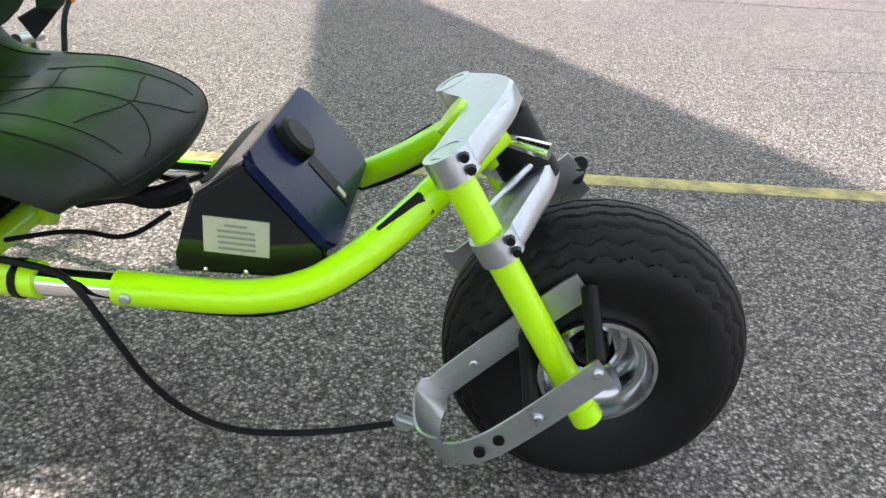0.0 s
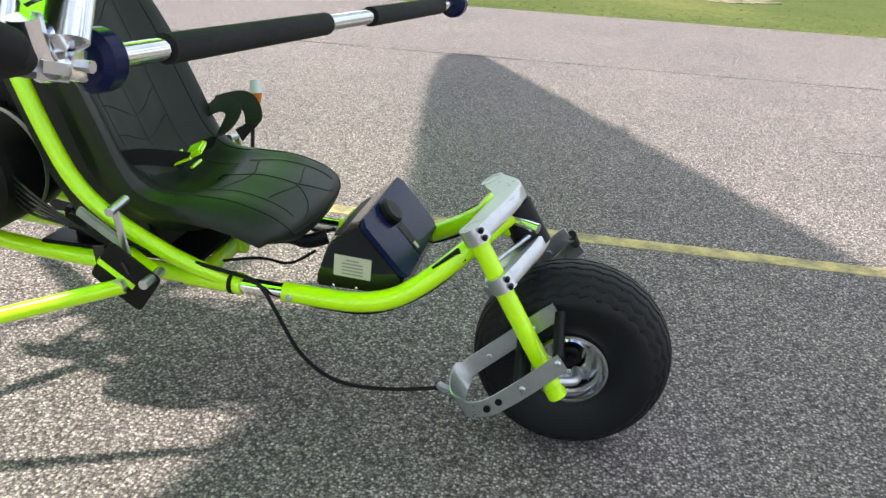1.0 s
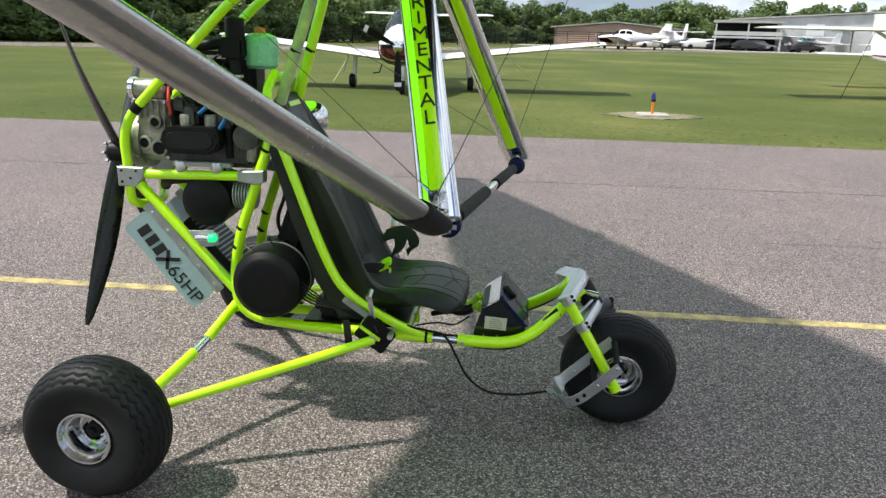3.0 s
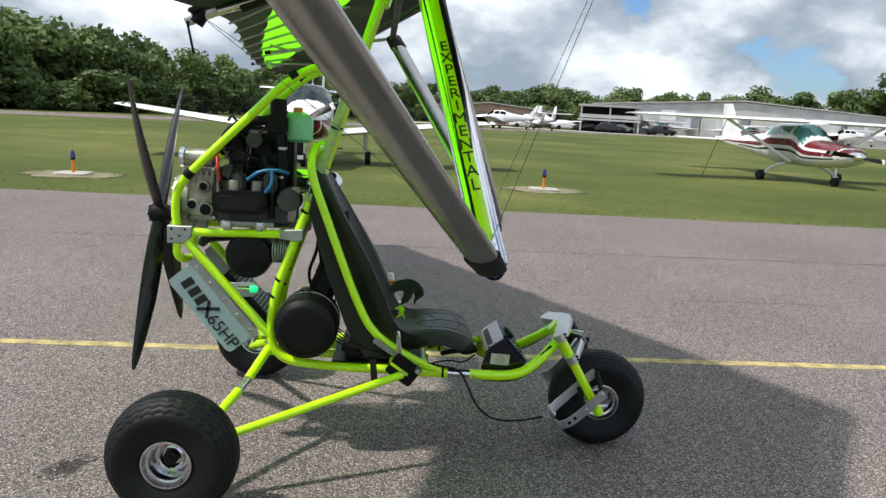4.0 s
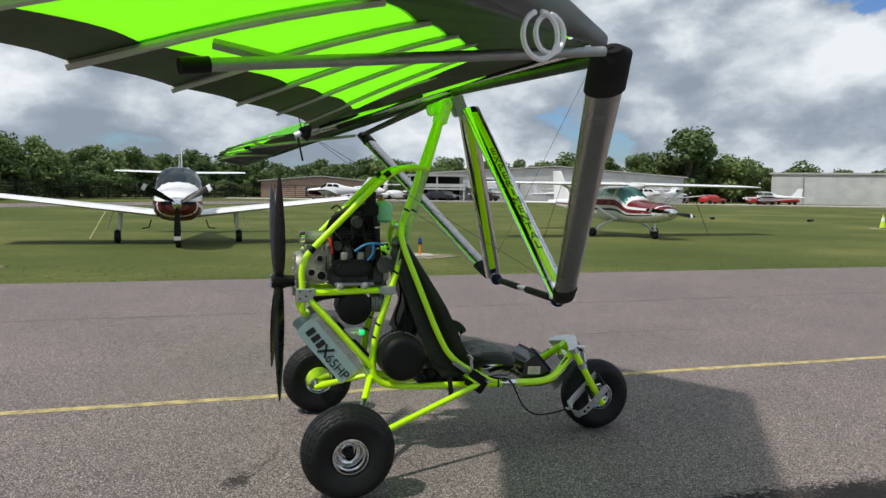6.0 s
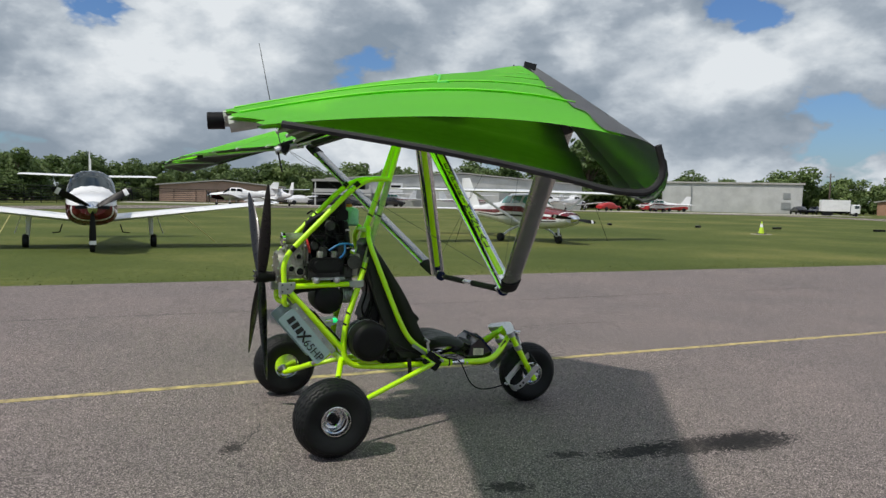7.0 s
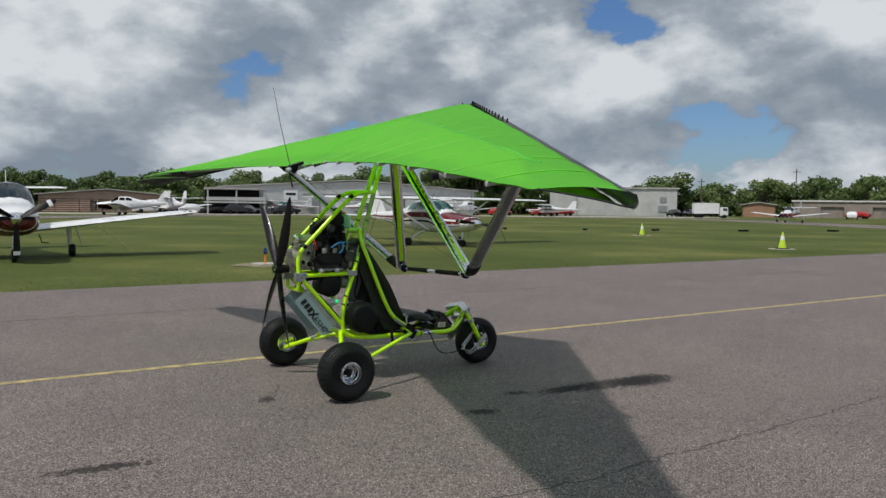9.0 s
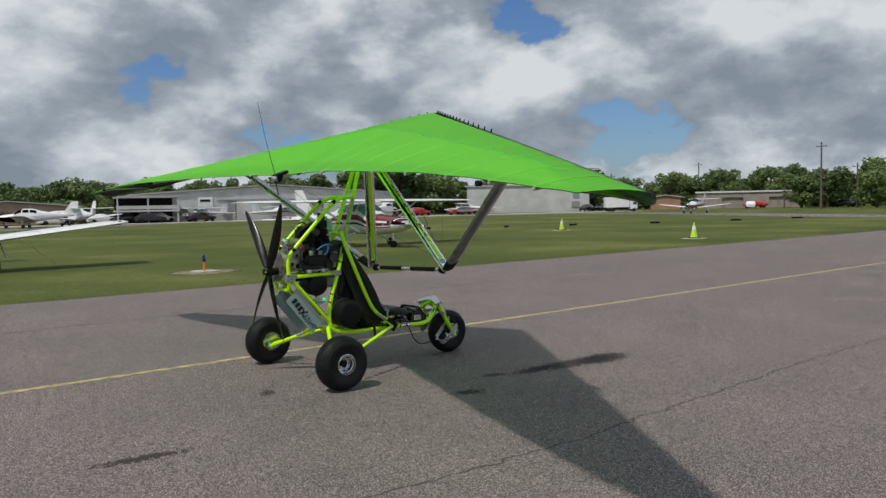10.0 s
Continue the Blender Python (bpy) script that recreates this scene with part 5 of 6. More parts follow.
ep("exhaust_pipe", tube([(-1.62, -.06, 1.10), (-1.60, -.11, 1.0), (-1.72, -.10, .99), (-1.86, -.06, .97), (-1.90, .02, .93)], .022, .06), HOSE)
ep("blue_hose", tube([(-1.66, -.15, 1.255), (-1.60, -.165, 1.30), (-1.52, -.155, 1.305), (-1.48, -.13, 1.29)], .008, .04), BLUEHOSE, "blue hose")
ep("blue_hose", tube([(-1.55, -.16, 1.305), (-1.545, -.165, 1.24), (-1.58, -.15, 1.20)], .008, .03), BLUEHOSE, "blue hose")
ep("red_hose", tube([(-1.815, -.06, 1.37), (-1.80, -.11, 1.30), (-1.79, -.12, 1.24)], .008, .03), REDHOSE, "red cable")
ep("black_cable", tube([(-1.79, -.12, 1.24), (-1.775, -.13, 1.18), (-1.74, -.13, 1.12)], .007, .03), HOSE)
for i in range(10):
    x0 = er.uniform(-1.40, -1.22)
    ep("loom", tube([(x0, er.uniform(-.12, .0), 1.12), (x0 + er.uniform(-.03, .05), er.uniform(-.14, -.05), .95), (x0 + er.uniform(-.05, .08), er.uniform(-.14, -.03), .80), (-1.36 + er.uniform(-.05, .1), -.06, .64)], er.choice((.005, .008, .012)), .08, 7), HOSE)
ep("fuel_tank_top", box((.12, .28, .34), pose(-1.28, .02, .86, 0, 20, 0), .03, segs=3), BLACK, "black tank behind the seat back")
part("tool_pouch", box((.20, .30, .10), pose(-1.12, .0, .47, 0, 8, 0), .03, segs=3), BLACK, trike)
part("floor_tray", box((.42, .34, .012), pose(-1.05, 0, .425), .004), BLACK, trike)
part("hanging_strap", box((.03, .004, .12), pose(-1.06, -.22, .40, 0, -6, 0)), WEB, trike)
for i in range(5):
    part("control_cable", tube([(-1.38 + .02 * i, -.20, .78 - .03 * i), (-1.25, -.25, .62 - .02 * i), (-1.08, -.262, .52), (-.97, -.27, .48 + .01 * i)], .0035, .1, 6), HOSE, trike)
for s in (-1, 1):
    for z, x in ((.72, -1.532), (.80, -1.51), (1.12, -1.40), (1.50, -1.28)):
        part("cable_tie", tube([(x - .003, .148 * s if z < 1 else (.145 - (z - 1.02) * .09) * s, z - .004), (x + .003, (.148) * s if z < 1 else (.145 - (z - 1.02) * .09) * s, z + .006)], .0228, segs=14), BLACK, trike)
part("mast_wrap", tube([(-1.385, -.132, 1.165), (-1.20, -.079, 1.755)], .0222, segs=14), NEON_WORN, trike, "tube wrapped with a worn patterned sticker")
part("mast_bracket_top", box((.07, .13, .16), pose(-1.075, 0, 2.13, 0, 17, 0), .01), NEON, trike)
for zz in (2.08, 2.13, 2.18):
    part("bracket_bolt", tube([(-1.085 + (zz - 2.1) * .3, -.072, zz), (-1.085 + (zz - 2.1) * .3, .072, zz)], .008, segs=8), ALU, trike)

# ---- propeller at rest ----
prop = new("propeller")
prop.parent, prop.matrix_local = trike, Matrix.Translation((-2.10, .03, 1.06))
tagged(prop, "four-bladed black carbon propeller at rest")
part("prop_hub", lathe([(-.045, .02), (-.045, .036), (-.03, .047), (.02, .047), (.05, .038), (.11, .034), (.11, .01)], "x", 28), BLACK, prop)
for k in range(6):
    a = k * math.pi / 3
    part("hub_bolt", lathe([(-.055, .007), (-.044, .007)], "x", 6, centre=(0, .042 * math.cos(a), .042 * math.sin(a))), POLISH, prop)
for ang in (-28, 38, 148, 208):
    rows = []
    for i in range(26):
        t = i / 25
        r = .045 + .695 * t
        chord = (.036 + .058 * math.sin(math.pi * min(1, .08 + t * .95)) ** .7) * (1 if i < 25 else .55) * (1 - .18 * t)
        th = .020 * (1 - t) ** .6 + .004
        tw = radians(-64 + 34 * t)
        rake = -.03 * math.sin(t * math.pi * .9)
        ring = []
        for k in range(10):
            a = 2 * math.pi * k / 10
            u, v = chord * .5 * math.cos(a), th * .5 * math.sin(a)
            ring.append(Vector((u * math.sin(tw) + v * math.cos(tw) - .02 * t, u * math.cos(tw) - v * math.sin(tw) + rake, r)))
        rows.append([Matrix.Rotation(radians(-ang), 3, "X") @ p for p in ring])
    b = part("blade", loft(bmesh.new(), rows), CARBON, prop)

# ---- parked aeroplanes ----
def superring(x, hw, zb, zt, n=20, e=2.6):
    """A rounded fuselage section at x."""
    cz, hh = (zb + zt) / 2, (zt - zb) / 2
    out = []
    for k in range(n):
        a = 2 * math.pi * k / n
        c, s = math.cos(a), math.sin(a)
        out.append(Vector((x, math.copysign(abs(c) ** (2 / e), c) * hw, cz + math.copysign(abs(s) ** (2 / e), s) * hh)))
    return out


def hull(sections, x):
    xs = [s[0] for s in sections][::-1]
    return [float(np.interp(x, xs, [s[i] for s in sections][::-1])) for i in (1, 2, 3)]


def patch(sections, x0, x1, a0, a1, lift=1.012, nx=8, na=8):
    """A piece of the fuselage skin, lying a little proud of it."""
    bm, rows = bmesh.new(), []
    for i in range(nx + 1):
        x = x0 + (x1 - x0) * i / nx
        hw, zb, zt = hull(sections, x)
        cz, hh, row = (zb + zt) / 2, (zt - zb) / 2, []
        for k in range(na + 1):
            a = radians(a0 + (a1 - a0) * k / na)
            c, s = math.cos(a), math.sin(a)
            row.append(bm.verts.new((x, math.copysign(abs(c) ** (2 / 2.6), c) * hw * lift, cz + math.copysign(abs(s) ** (2 / 2.6), s) * hh * lift)))
        rows.append(row)
    for a, b in zip(rows, rows[1:]):
        for k in range(na):
            bm.faces.new((a[k], a[k + 1], b[k + 1], b[k]))
    bmesh.ops.solidify(bm, geom=bm.faces[:], thickness=.004)
    return bm


def aerofoil(root, tip, thick_r, thick_t, n=9):
    """A wing panel between two (x_front, x_back, y, z) stations, rounded at its end."""
    bm, rows = bmesh.new(), []
    for i in range(n + 1):
        t = i / n
        xf, xb, y, z = [a + (b - a) * t for a, b in zip(root, tip)]
        th = thick_r + (thick_t - thick_r) * t
        if i == n:
            xf, xb, th = xf - .08, xb + .05, th * .4
        ring = []
        for k in range(14):
            a = 2 * math.pi * k / 14
            u = (1 - math.cos(a)) / 2
            ring.append(Vector((xf + (xb - xf) * u, y, z + th * .5 * math.sin(a) * (1 - .55 * u) + .03 * math.sin(math.pi * u))))
        rows.append(ring)
    return loft(bm, rows)


def fin(x0, x1, z0, x2, x3, z1, th=.07, y=0.0):
    bm, rows = bmesh.new(), []
    for i in range(5):
        t = i / 4
        xf, xb, z = x0 + (x2 - x0) * t, x1 + (x3 - x1) * t, z0 + (z1 - z0) * t
        rows.append([Vector((xf + (xb - xf) * (1 - math.cos(a)) / 2, y + th * (1 - .5 * t) * .5 * math.sin(a), z)) for a in (2 * math.pi * k / 12 for k in range(12))])
    return loft(bm, rows)


def small_wheel(parent, x, y, z, r, w):
    wh = new("wheel")
    wh.parent = parent
    part("tyre", lathe([(-w / 2, r * .5), (-w / 2, r * .85), (-w * .3, r), (w * .3, r), (w / 2, r * .85), (w / 2, r * .5)], "y", 24, centre=(x, y, z)), RUBBER, wh)
    part("rim", lathe([(-w * .46, r * .1), (-w * .4, r * .5), (w * .4, r * .5), (w * .46, r * .1)], "y", 18, centre=(x, y, z)), ALU, wh)


def air_prop(parent, x, z, R, angles):
    p = new("propeller")
    p.parent = parent
    part("spinner", lathe([(.0, .15), (.10, .13), (.20, .08), (.26, .02)], "x", 20, centre=(x, 0, z)), POLISH, p)
    for a in angles:
        rows, rows2 = [], []
        for i in range(10):
            t = i / 9
            r = .12 + (R - .12) * t
            ch, tw = (.13 + .05 * math.sin(math.pi * t)) * (1 if i < 9 else .5), radians(55 - 38 * t)
            ring = [Matrix.Rotation(radians(a), 3, "X") @ Vector((u * math.sin(tw) + v * math.cos(tw), u * math.cos(tw) - v * math.sin(tw), r)) + Vector((x + .03, 0, z)) for u, v in ((ch / 2, 0), (0, .018), (-ch / 2, 0), (0, -.018))]
            rows.append(ring)
        b = part("blade", loft(bmesh.new(), rows), BLACK, p)
        part("blade_tip", loft(bmesh.new(), [[q + (q - sum(r, Vector()) / 4) * .06 for q in r] for r in rows[-3:-1]]), WHITE, b, "white painted tip band")


LOW_HULL = [(.80, .26, .92, 1.22), (.62, .44, .78, 1.30), (.2, .54, .66, 1.38), (-.35, .57, .62, 1.44), (-.75, .58, .60, 1.50), (-1.15, .58, .58, 1.80), (-1.55, .57, .58, 1.97), (-2.5, .55, .60, 1.97), (-3.3, .46, .70, 1.70), (-4.8, .24, .95, 1.48), (-6.3, .06, 1.15, 1.38)]
HIGH_HULL = [(.80, .28, .92, 1.22), (.6, .46, .78, 1.34), (.1, .54, .66, 1.44), (-.5, .56, .60, 1.50), (-.85, .56, .58, 1.56), (-1.25, .55, .58, 1.98), (-1.5, .55, .58, 2.12), (-2.7, .53, .60, 2.10), (-3.4, .42, .72, 1.72), (-5.2, .20, .98, 1.50), (-7.0, .05, 1.18, 1.42)]


def aeroplane(low, label, trim, windscreen, at, angles, extra=()):
    """A light single-engined aeroplane; its nose wheel stands at the pose, nose along x."""
    S = LOW_HULL if low else HIGH_HULL
    a = thing("light_aeroplane", label, "aeroplane", at)
    xs = [S[0][0] + (S[-1][0] - S[0][0]) * i / 34 for i in range(35)]
    part("fuselage", loft(bmesh.new(), [superring(x, *hull(S, x)) for x in xs]), WHITE, a, "glossy white fuselage")
    if low:
        part("lower_cowling", patch(S, .79, -.9, 168, 372, 1.01, 12, 14), trim, a, "maroon lower engine cowling")
        nose = superring(.80, *hull(S, .79), n=40)
        mid = sum((p.z for p in nose)) / len(nose) + .02
        low_half = [p for p in nose if p.z <= mid]
        low_half.sort(key=lambda p: math.atan2(p.z - mid - .01, p.y))
        part("nose_bowl", loft(bmesh.new(), [low_half, [p + Vector((.015, 0, 0)) for p in low_half]]), trim, a, "maroon lower nose bowl")
        part("air_inlet", box((.03, .24, .08), pose(.81, .24, 1.08), .01), BLACK, a)
        part("air_inlet", box((.03, .24, .08), pose(.81, -.24, 1.08), .01), BLACK, a)
    else:
        part("upper_cowling", patch(S, .79, -.8, 22, 158, 1.01, 12, 12), trim, a, "maroon upper engine cowling")
        for s in (0, 180):
            part("side_stripe", patch(S, .70, -6.6, s - 9 if s == 0 else 171, s + 2 if s == 0 else 182, 1.008, 30, 2), trim, a)
            part("side_stripe", patch(S, .65, -5.0, s - 22 if s == 0 else 189, s - 16 if s == 0 else 195, 1.008, 30, 2), BLACK, a)
    part("windscreen", patch(S, -.80 if low else -.88, -1.50 if low else -1.46, 24, 156, 1.012, 8, 16), windscreen, a, "curved tinted windscreen")
    for s in (-1, 1):
        a0, a1 = (18, 52) if s > 0 else (128, 162)
        part("side_window", patch(S, -1.60, -2.15, a0, a1, 1.012), windscreen, a)
        part("side_window", patch(S, -2.25, -2.85, a0, a1, 1.012), windscreen, a)
        if low:
            part("wing", aerofoil((-1.0, -2.75, .45 * s, .74), (-1.25, -2.60, 4.75 * s, 1.22), .24, .13), WHITE, a, "white low wing")
            for k in range(3):
                part("wing_tip_band", box((.9, .10, .10), pose(-1.85, (4.25 + .16 * k) * s, 1.17 + .018 * k, 6 * s, 0, 0), .02), BLACK, a)
            part("gear_leg", tube([(-1.75, 1.42 * s, .80), (-1.8, 1.46 * s, .18)], [.07, .04]), WHITE, a)
            part("gear_door", box((.22, .015, .46), pose(-1.75, 1.66 * s, .58, 18 * s, 0, 0), .005), WHITE, a)
            small_wheel(a, -1.80, 1.50 * s, .17, .17, .15)
            part("tailplane", aerofoil((-6.0, -6.75, .03 * s, 1.86), (-6.1, -6.7, 1.95 * s, 1.90), .09, .07), WHITE, a)
            part("step", tube([(-1.2, .66 * s, .62), (-1.2, .72 * s, .42), (-1.2, .88 * s, .40)], .015), BLACK, a)
        else:
            part("wing", aerofoil((-.95, -2.6, .30 * s, 2.16), (-1.05, -2.25, 5.45 * s, 2.14), .22, .13), WHITE, a, "white high wing")
            part("wing_strut", tube([(-1.35, .55 * s, .72), (-1.55, 2.55 * s, 2.14)], .05, flat=.45), WHITE, a)
            part("gear_leg", tube([(-1.75, .45 * s, .66), (-1.72, .95 * s, .45), (-1.68, 1.18 * s, .18)], [.05, .045, .035], .2), WHITE, a)
            small_wheel(a, -1.68, 1.25 * s, .18, .18, .15)
            part("tailplane", aerofoil((-6.2, -7.15, .03 * s, 1.28), (-6.35, -7.1, 1.72 * s, 1.30), .09, .07), WHITE, a)
            part("tie_down_rope", rod((-1.5, 2.6 * s, 2.10), (-1.3, 3.3 * s, 0), .008, 6), HOSE, a)
    part("tail_fin", fin(-5.2, -6.6, 1.40, -6.1, -6.75, 2.65 if low else 2.85), WHITE, a)
    part("nose_leg", tube([(.0, 0, .75), (.04, 0, .16)], .04), ALU, a)
    part("nose_fork", box((.10, .16, .04), pose(.03, 0, .33), .01), ALU, a)
    small_wheel(a, .04, 0, .16, .16, .12)
    air_prop(a, .80, 1.07, .93, angles)
    part("antenna", tube([(-2.2, 0, 1.95), (-2.3, 0, 2.28)], .008), WHITE, a)
    return a


piper = aeroplane(True, "white and maroon low-wing light aeroplane parked on the grass", MAROON, GLASS, pose(-3.6, 16.9, -.03, 0, 0, -88) @ Matrix.Scale(1.12, 4), (-62, 62, 180))
cessna = aeroplane(False, "white high-wing aeroplane with maroon cowling tied down on the grass", MAROON, TEALGLASS, pose(12.45, 19.55, -.03, 0, 0, -85) @ Matrix.Diagonal((1.11, 1.11, .90, 1)), (82, 262))
for x, y, rz, src in ((8.5, 92, 160, piper), (15.5, 94, 100, piper), (33.5, 104, 200, cessna), (47, 97, 10, cessna), (66, 99, 30, piper), (76, 96, 150, cessna), (57, 99, 170, piper)):
    copy_thing(src, pose(x, y, .0, 0, 0, rz) @ Matrix.Scale(1.0, 4))
jet = aeroplane(True, "small red and white aeroplane parked beyond the grass", REDPAINT, GLASS, pose(81, 52, 0, 0, 0, 198), (0, 120, 240))
part("belly_paint", patch(LOW_HULL, .78, -6.0, 185, 355, 1.012, 20, 10), REDPAINT, jet, "red painted underside")

# ---- hangars ----
def hangar(name, label, p0, p1, depth, eave, ridge, wall, roofmat, doors, porch=None):
    """A low metal shed whose front runs from p0 to p1; doors are (start, end, height) along it."""
    p0, p1 = Vector((*p0, 0)), Vector((*p1, 0))
    L = (p1 - p0).length
    h = thing(name, label, "hangar", axes(p0 + Vector((0, 0, -.2)), p1 - p0, Vector((0, 0, 1)).cross(p1 - p0)))
    prev = 0
    for a, b, top in list(doors) + [(L, L, 0)]:
        if a > prev:
            part("front_wall", box((a - prev, .25, eave), pose((a + prev) / 2, 0, eave / 2)), wall, h, smooth=False)
        if b > a:
            part("door_lintel", box((b - a, .25, eave - top), pose((a + b) / 2, 0, (eave + top) / 2)), wall, h, smooth=False)
            part("door_shadow", box((b - a, .10, top), pose((a + b) / 2, 2.5, top / 2)), BLACK, h, smooth=False)
            n = max(1, int((b - a) / 5))
            for i in range(n):
                if i % 3 == 0:
                    part("sliding_door", box(((b - a) / n - .1, .12, top), pose(a + (i + .5) * (b - a) / n, .35, top / 2), .03), wall, h)
        prev = b
    for x in (.12, L - .12):
        part("end_wall", box((.25, depth, eave), pose(x, depth / 2 + .13, eave / 2)), wall, h, smooth=False)
    part("back_wall", box((L, .25, eave), pose(L / 2, depth, eave / 2)), wall, h, smooth=False)
    if ridge > eave:
        part("gable", prism([(0, 0), (L, 0), (L / 2, ridge - eave)], .25, axes((0, 0, eave), (1, 0, 0), (0, 0, 1))), wall, h, smooth=False)
        for s in (0, 1):
            x0, z0, x1, z1 = (-.6, eave - .02, L / 2, ridge + .1) if s == 0 else (L + .6, eave - .02, L / 2, ridge + .1)
            bm = bmesh.new()
            q = [Vector((x0, -.5, z0)), Vector((x1, -.5, z1)), Vector((x1, depth + .5, z1)), Vector((x0, depth + .5, z0))]
            loft(bm, [q, [p + Vector((0, 0, .18)) for p in q]])
            part("roof", bm, roofmat, h, smooth=False)
    else:
        part("roof", box((L + .8, depth + .8, .3), pose(L / 2, depth / 2, eave + .15)), roofmat, h, smooth=False)
    n = int(L / 2.4)
    for i in range(n + 1):
        part("wall_rib", box((.10, .05, eave), pose(.1 + i * (L - .2) / n, -.15, eave / 2)), wall, h, smooth=False)
    return h


h1 = hangar("hangar", "long low pale grey metal hangar with dark open doors", (27.5, 110), (68, 102), 22, 4.2, 5.5, METALWALL, METALROOF, [(13.5, 14.9, 3.3), (20.6, 21.8, 3.3), (27.2, 29.0, 3.3), (34.3, 35.0, 3.3)])
for x, w in ((17.7, 5.4), (24.5, 5.2), (31.6, 5.0)):
    part("sliding_door", box((w, .10, 3.25), pose(x, -.19, 1.66), .02), METALWALL, h1, "pale sliding door")
part("door_track", box((25, .14, .12), pose(24.5, -.21, 3.36), .01), GREY_AL, h1)
part("canopy_roof", box((8.5, 6, .3), pose(1.5, -2.8, 3.9)), METALROOF, h1, smooth=False)
part("upper_floor", box((8.5, 6, .25), pose(1.5, -2.8, 1.9)), METALWALL, h1, smooth=False)
for x in (-2.5, 1.5, 5.5):
    part("porch_post", box((.2, .2, 3.8), pose(x, -5.6, 1.9)), METALWALL, h1, smooth=False)
part("porch_shadow", box((8, .2, 3.7), pose(1.4, -.25, 1.9)), BLACK, h1, smooth=False)
part("balcony_rail", box((8.4, .06, .5), pose(1.5, -5.7, 2.4)), METALWALL, h1, smooth=False)
part("wall_badge", box((2.2, .06, 1.5), pose(10.2, -.2, 3.1)), WHITE, h1, "white badge with a dark winged emblem")
part("wall_badge_mark", box((1.5, .06, .35), pose(10.2, -.25, 3.3)), BLACK, h1)
h2 = hangar("hangar", "flat-roofed weathered white metal hangar", (92, 111), (109.5, 94.5), 18, 5.4, 5.4, METALWALL, METALROOF, [])
part("wall_vent", box((1.2, .1, 1.0), pose(21.5, -.2, 3.4)), GREY_AL, h2)
part("wall_vent", box((1.6, .1, 1.2), pose(21.4, -.2, 1.6)), GREY_AL, h2)
part("down_pipe", box((.15, .15, 5.2), pose(5.2, -.2, 2.6)), GREY_AL, h2)
h3 = hangar("low_building", "long low pink-walled building with a grey roof", (3.4, 122), (22, 119), 12, 2.7, 3.5, PINKWALL, METALROOF, [(7, 12, 2.0)])
h4 = hangar("low_building", "low grey-brown building with a pale roof", (136, 88), (150, 66), 12, 3.4, 3.4, GREIGE, WHITEROOF, [(5, 9, 2.4), (14, 18, 2.4)])
h5 = hangar("low_building", "low brown building beside the car park", (129.5, 95), (133, 90), 6, 2.6, 3.0, BROWNWALL, METALROOF, [])
h6 = hangar("low_building", "low pale building beyond the trees", (150, 47), (153, 30), 12, 3.2, 3.2, METALWALL, WHITEROOF, [(5, 9, 2.4)])

# ---- cars, a van and a lorry ----
def car(paint, label, at, van=False, lorry=False):
    c = thing("lorry" if lorry else "van" if van else "parked_car", label, "truck" if lorry else "van" if van else "car", at, "" if lorry or van else "parked cars")
    if lorry:
        part("cargo_box", box((5.6, 2.4, 2.4), pose(-1.6, 0, 2.15), .05), WHITE, c)
        part("cab", box((1.8, 2.2, 2.0), pose(2.3, 0, 1.45), .18, segs=3), WHITE, c)
        part("windscreen", box((.06, 1.9, .8), pose(3.2, 0, 1.9), .02), GLASS, c)
        part("side_window", box((.9, .06, .65), pose(2.5, -1.1, 1.9), .02), GLASS, c)
        part("chassis", box((7.0, 1.0, .3), pose(-.3, 0, .75)), BLACK, c, smooth=False)
        wheels = ((2.4, .45), (-2.6, .45), (-3.5, .45))
    else:
        H = 1.95 if van else 1.42
        S = [(2.15, .70, .35, .70), (1.9, .82, .28, .82), (.95, .86, .25, .95), (.35, .86, .25, H * .96), (-.3, .84, .25, H), (-1.3, .84, .25, H * (1 if van else .97)), (-1.9, .82, .28, H * .97 if van else 1.0), (-2.2, .74, .38, H * .9 if van else .85)]
        part("body", loft(bmesh.new(), [superring(x, *hull(S, x), 16, 3.4) for x in (2.15, 1.9, 1.4, .95, .65, .35, 0, -.3, -.8, -1.3, -1.6, -1.9, -2.2)]), paint, c)
        part("windscreen", patch(S, .85, .40, 35, 145, 1.02, 4, 8), GLASS, c)
        for a0, a1 in ((20, 42), (138, 160)):
            part("side_window", patch(S, .25, -1.4, a0, a1, 1.015, 6, 4), GLASS, c)
        wheels = ((1.35, .32), (-1.35, .32))
    for x, r in wheels:
        for s in (-1, 1):
            small_wheel(c, x, .80 * s if not lorry else 1.0 * s, r, r, .2)
    return c


red_car = car(REDPAINT, "red car parked beside the hangar", pose(70, 97, 0, 0, 0, 10))
white_car = car(WHITE, "white car parked by the fence", pose(30, 106, 0, 0, 0, 10))
dark_car = car(GLOSSBLACK, "dark car parked by the fence", pose(25.5, 107, 0, 0, 0, 170))
van_1 = car(WHITE, "white van parked by the fence", pose(16.5, 108, 0, 0, 0, 185), van=True)
for src, spots in ((white_car, ((22.5, 107.5, 5), (113, 92, 40), (126, 70, 30), (147, 62, 120))), (dark_car, ((20, 108, 175), (35, 103, 10), (107, 93, 60), (111, 93, 200), (117, 91, 20), (136, 58, 90), (28, 104, 0))), (red_car, ((78, 96, 5), (84, 98, 170), (138, 76, 100)))):
    for x, y, rz in spots:
        copy_thing(src, pose(x, y, 0, 0, 0, rz))
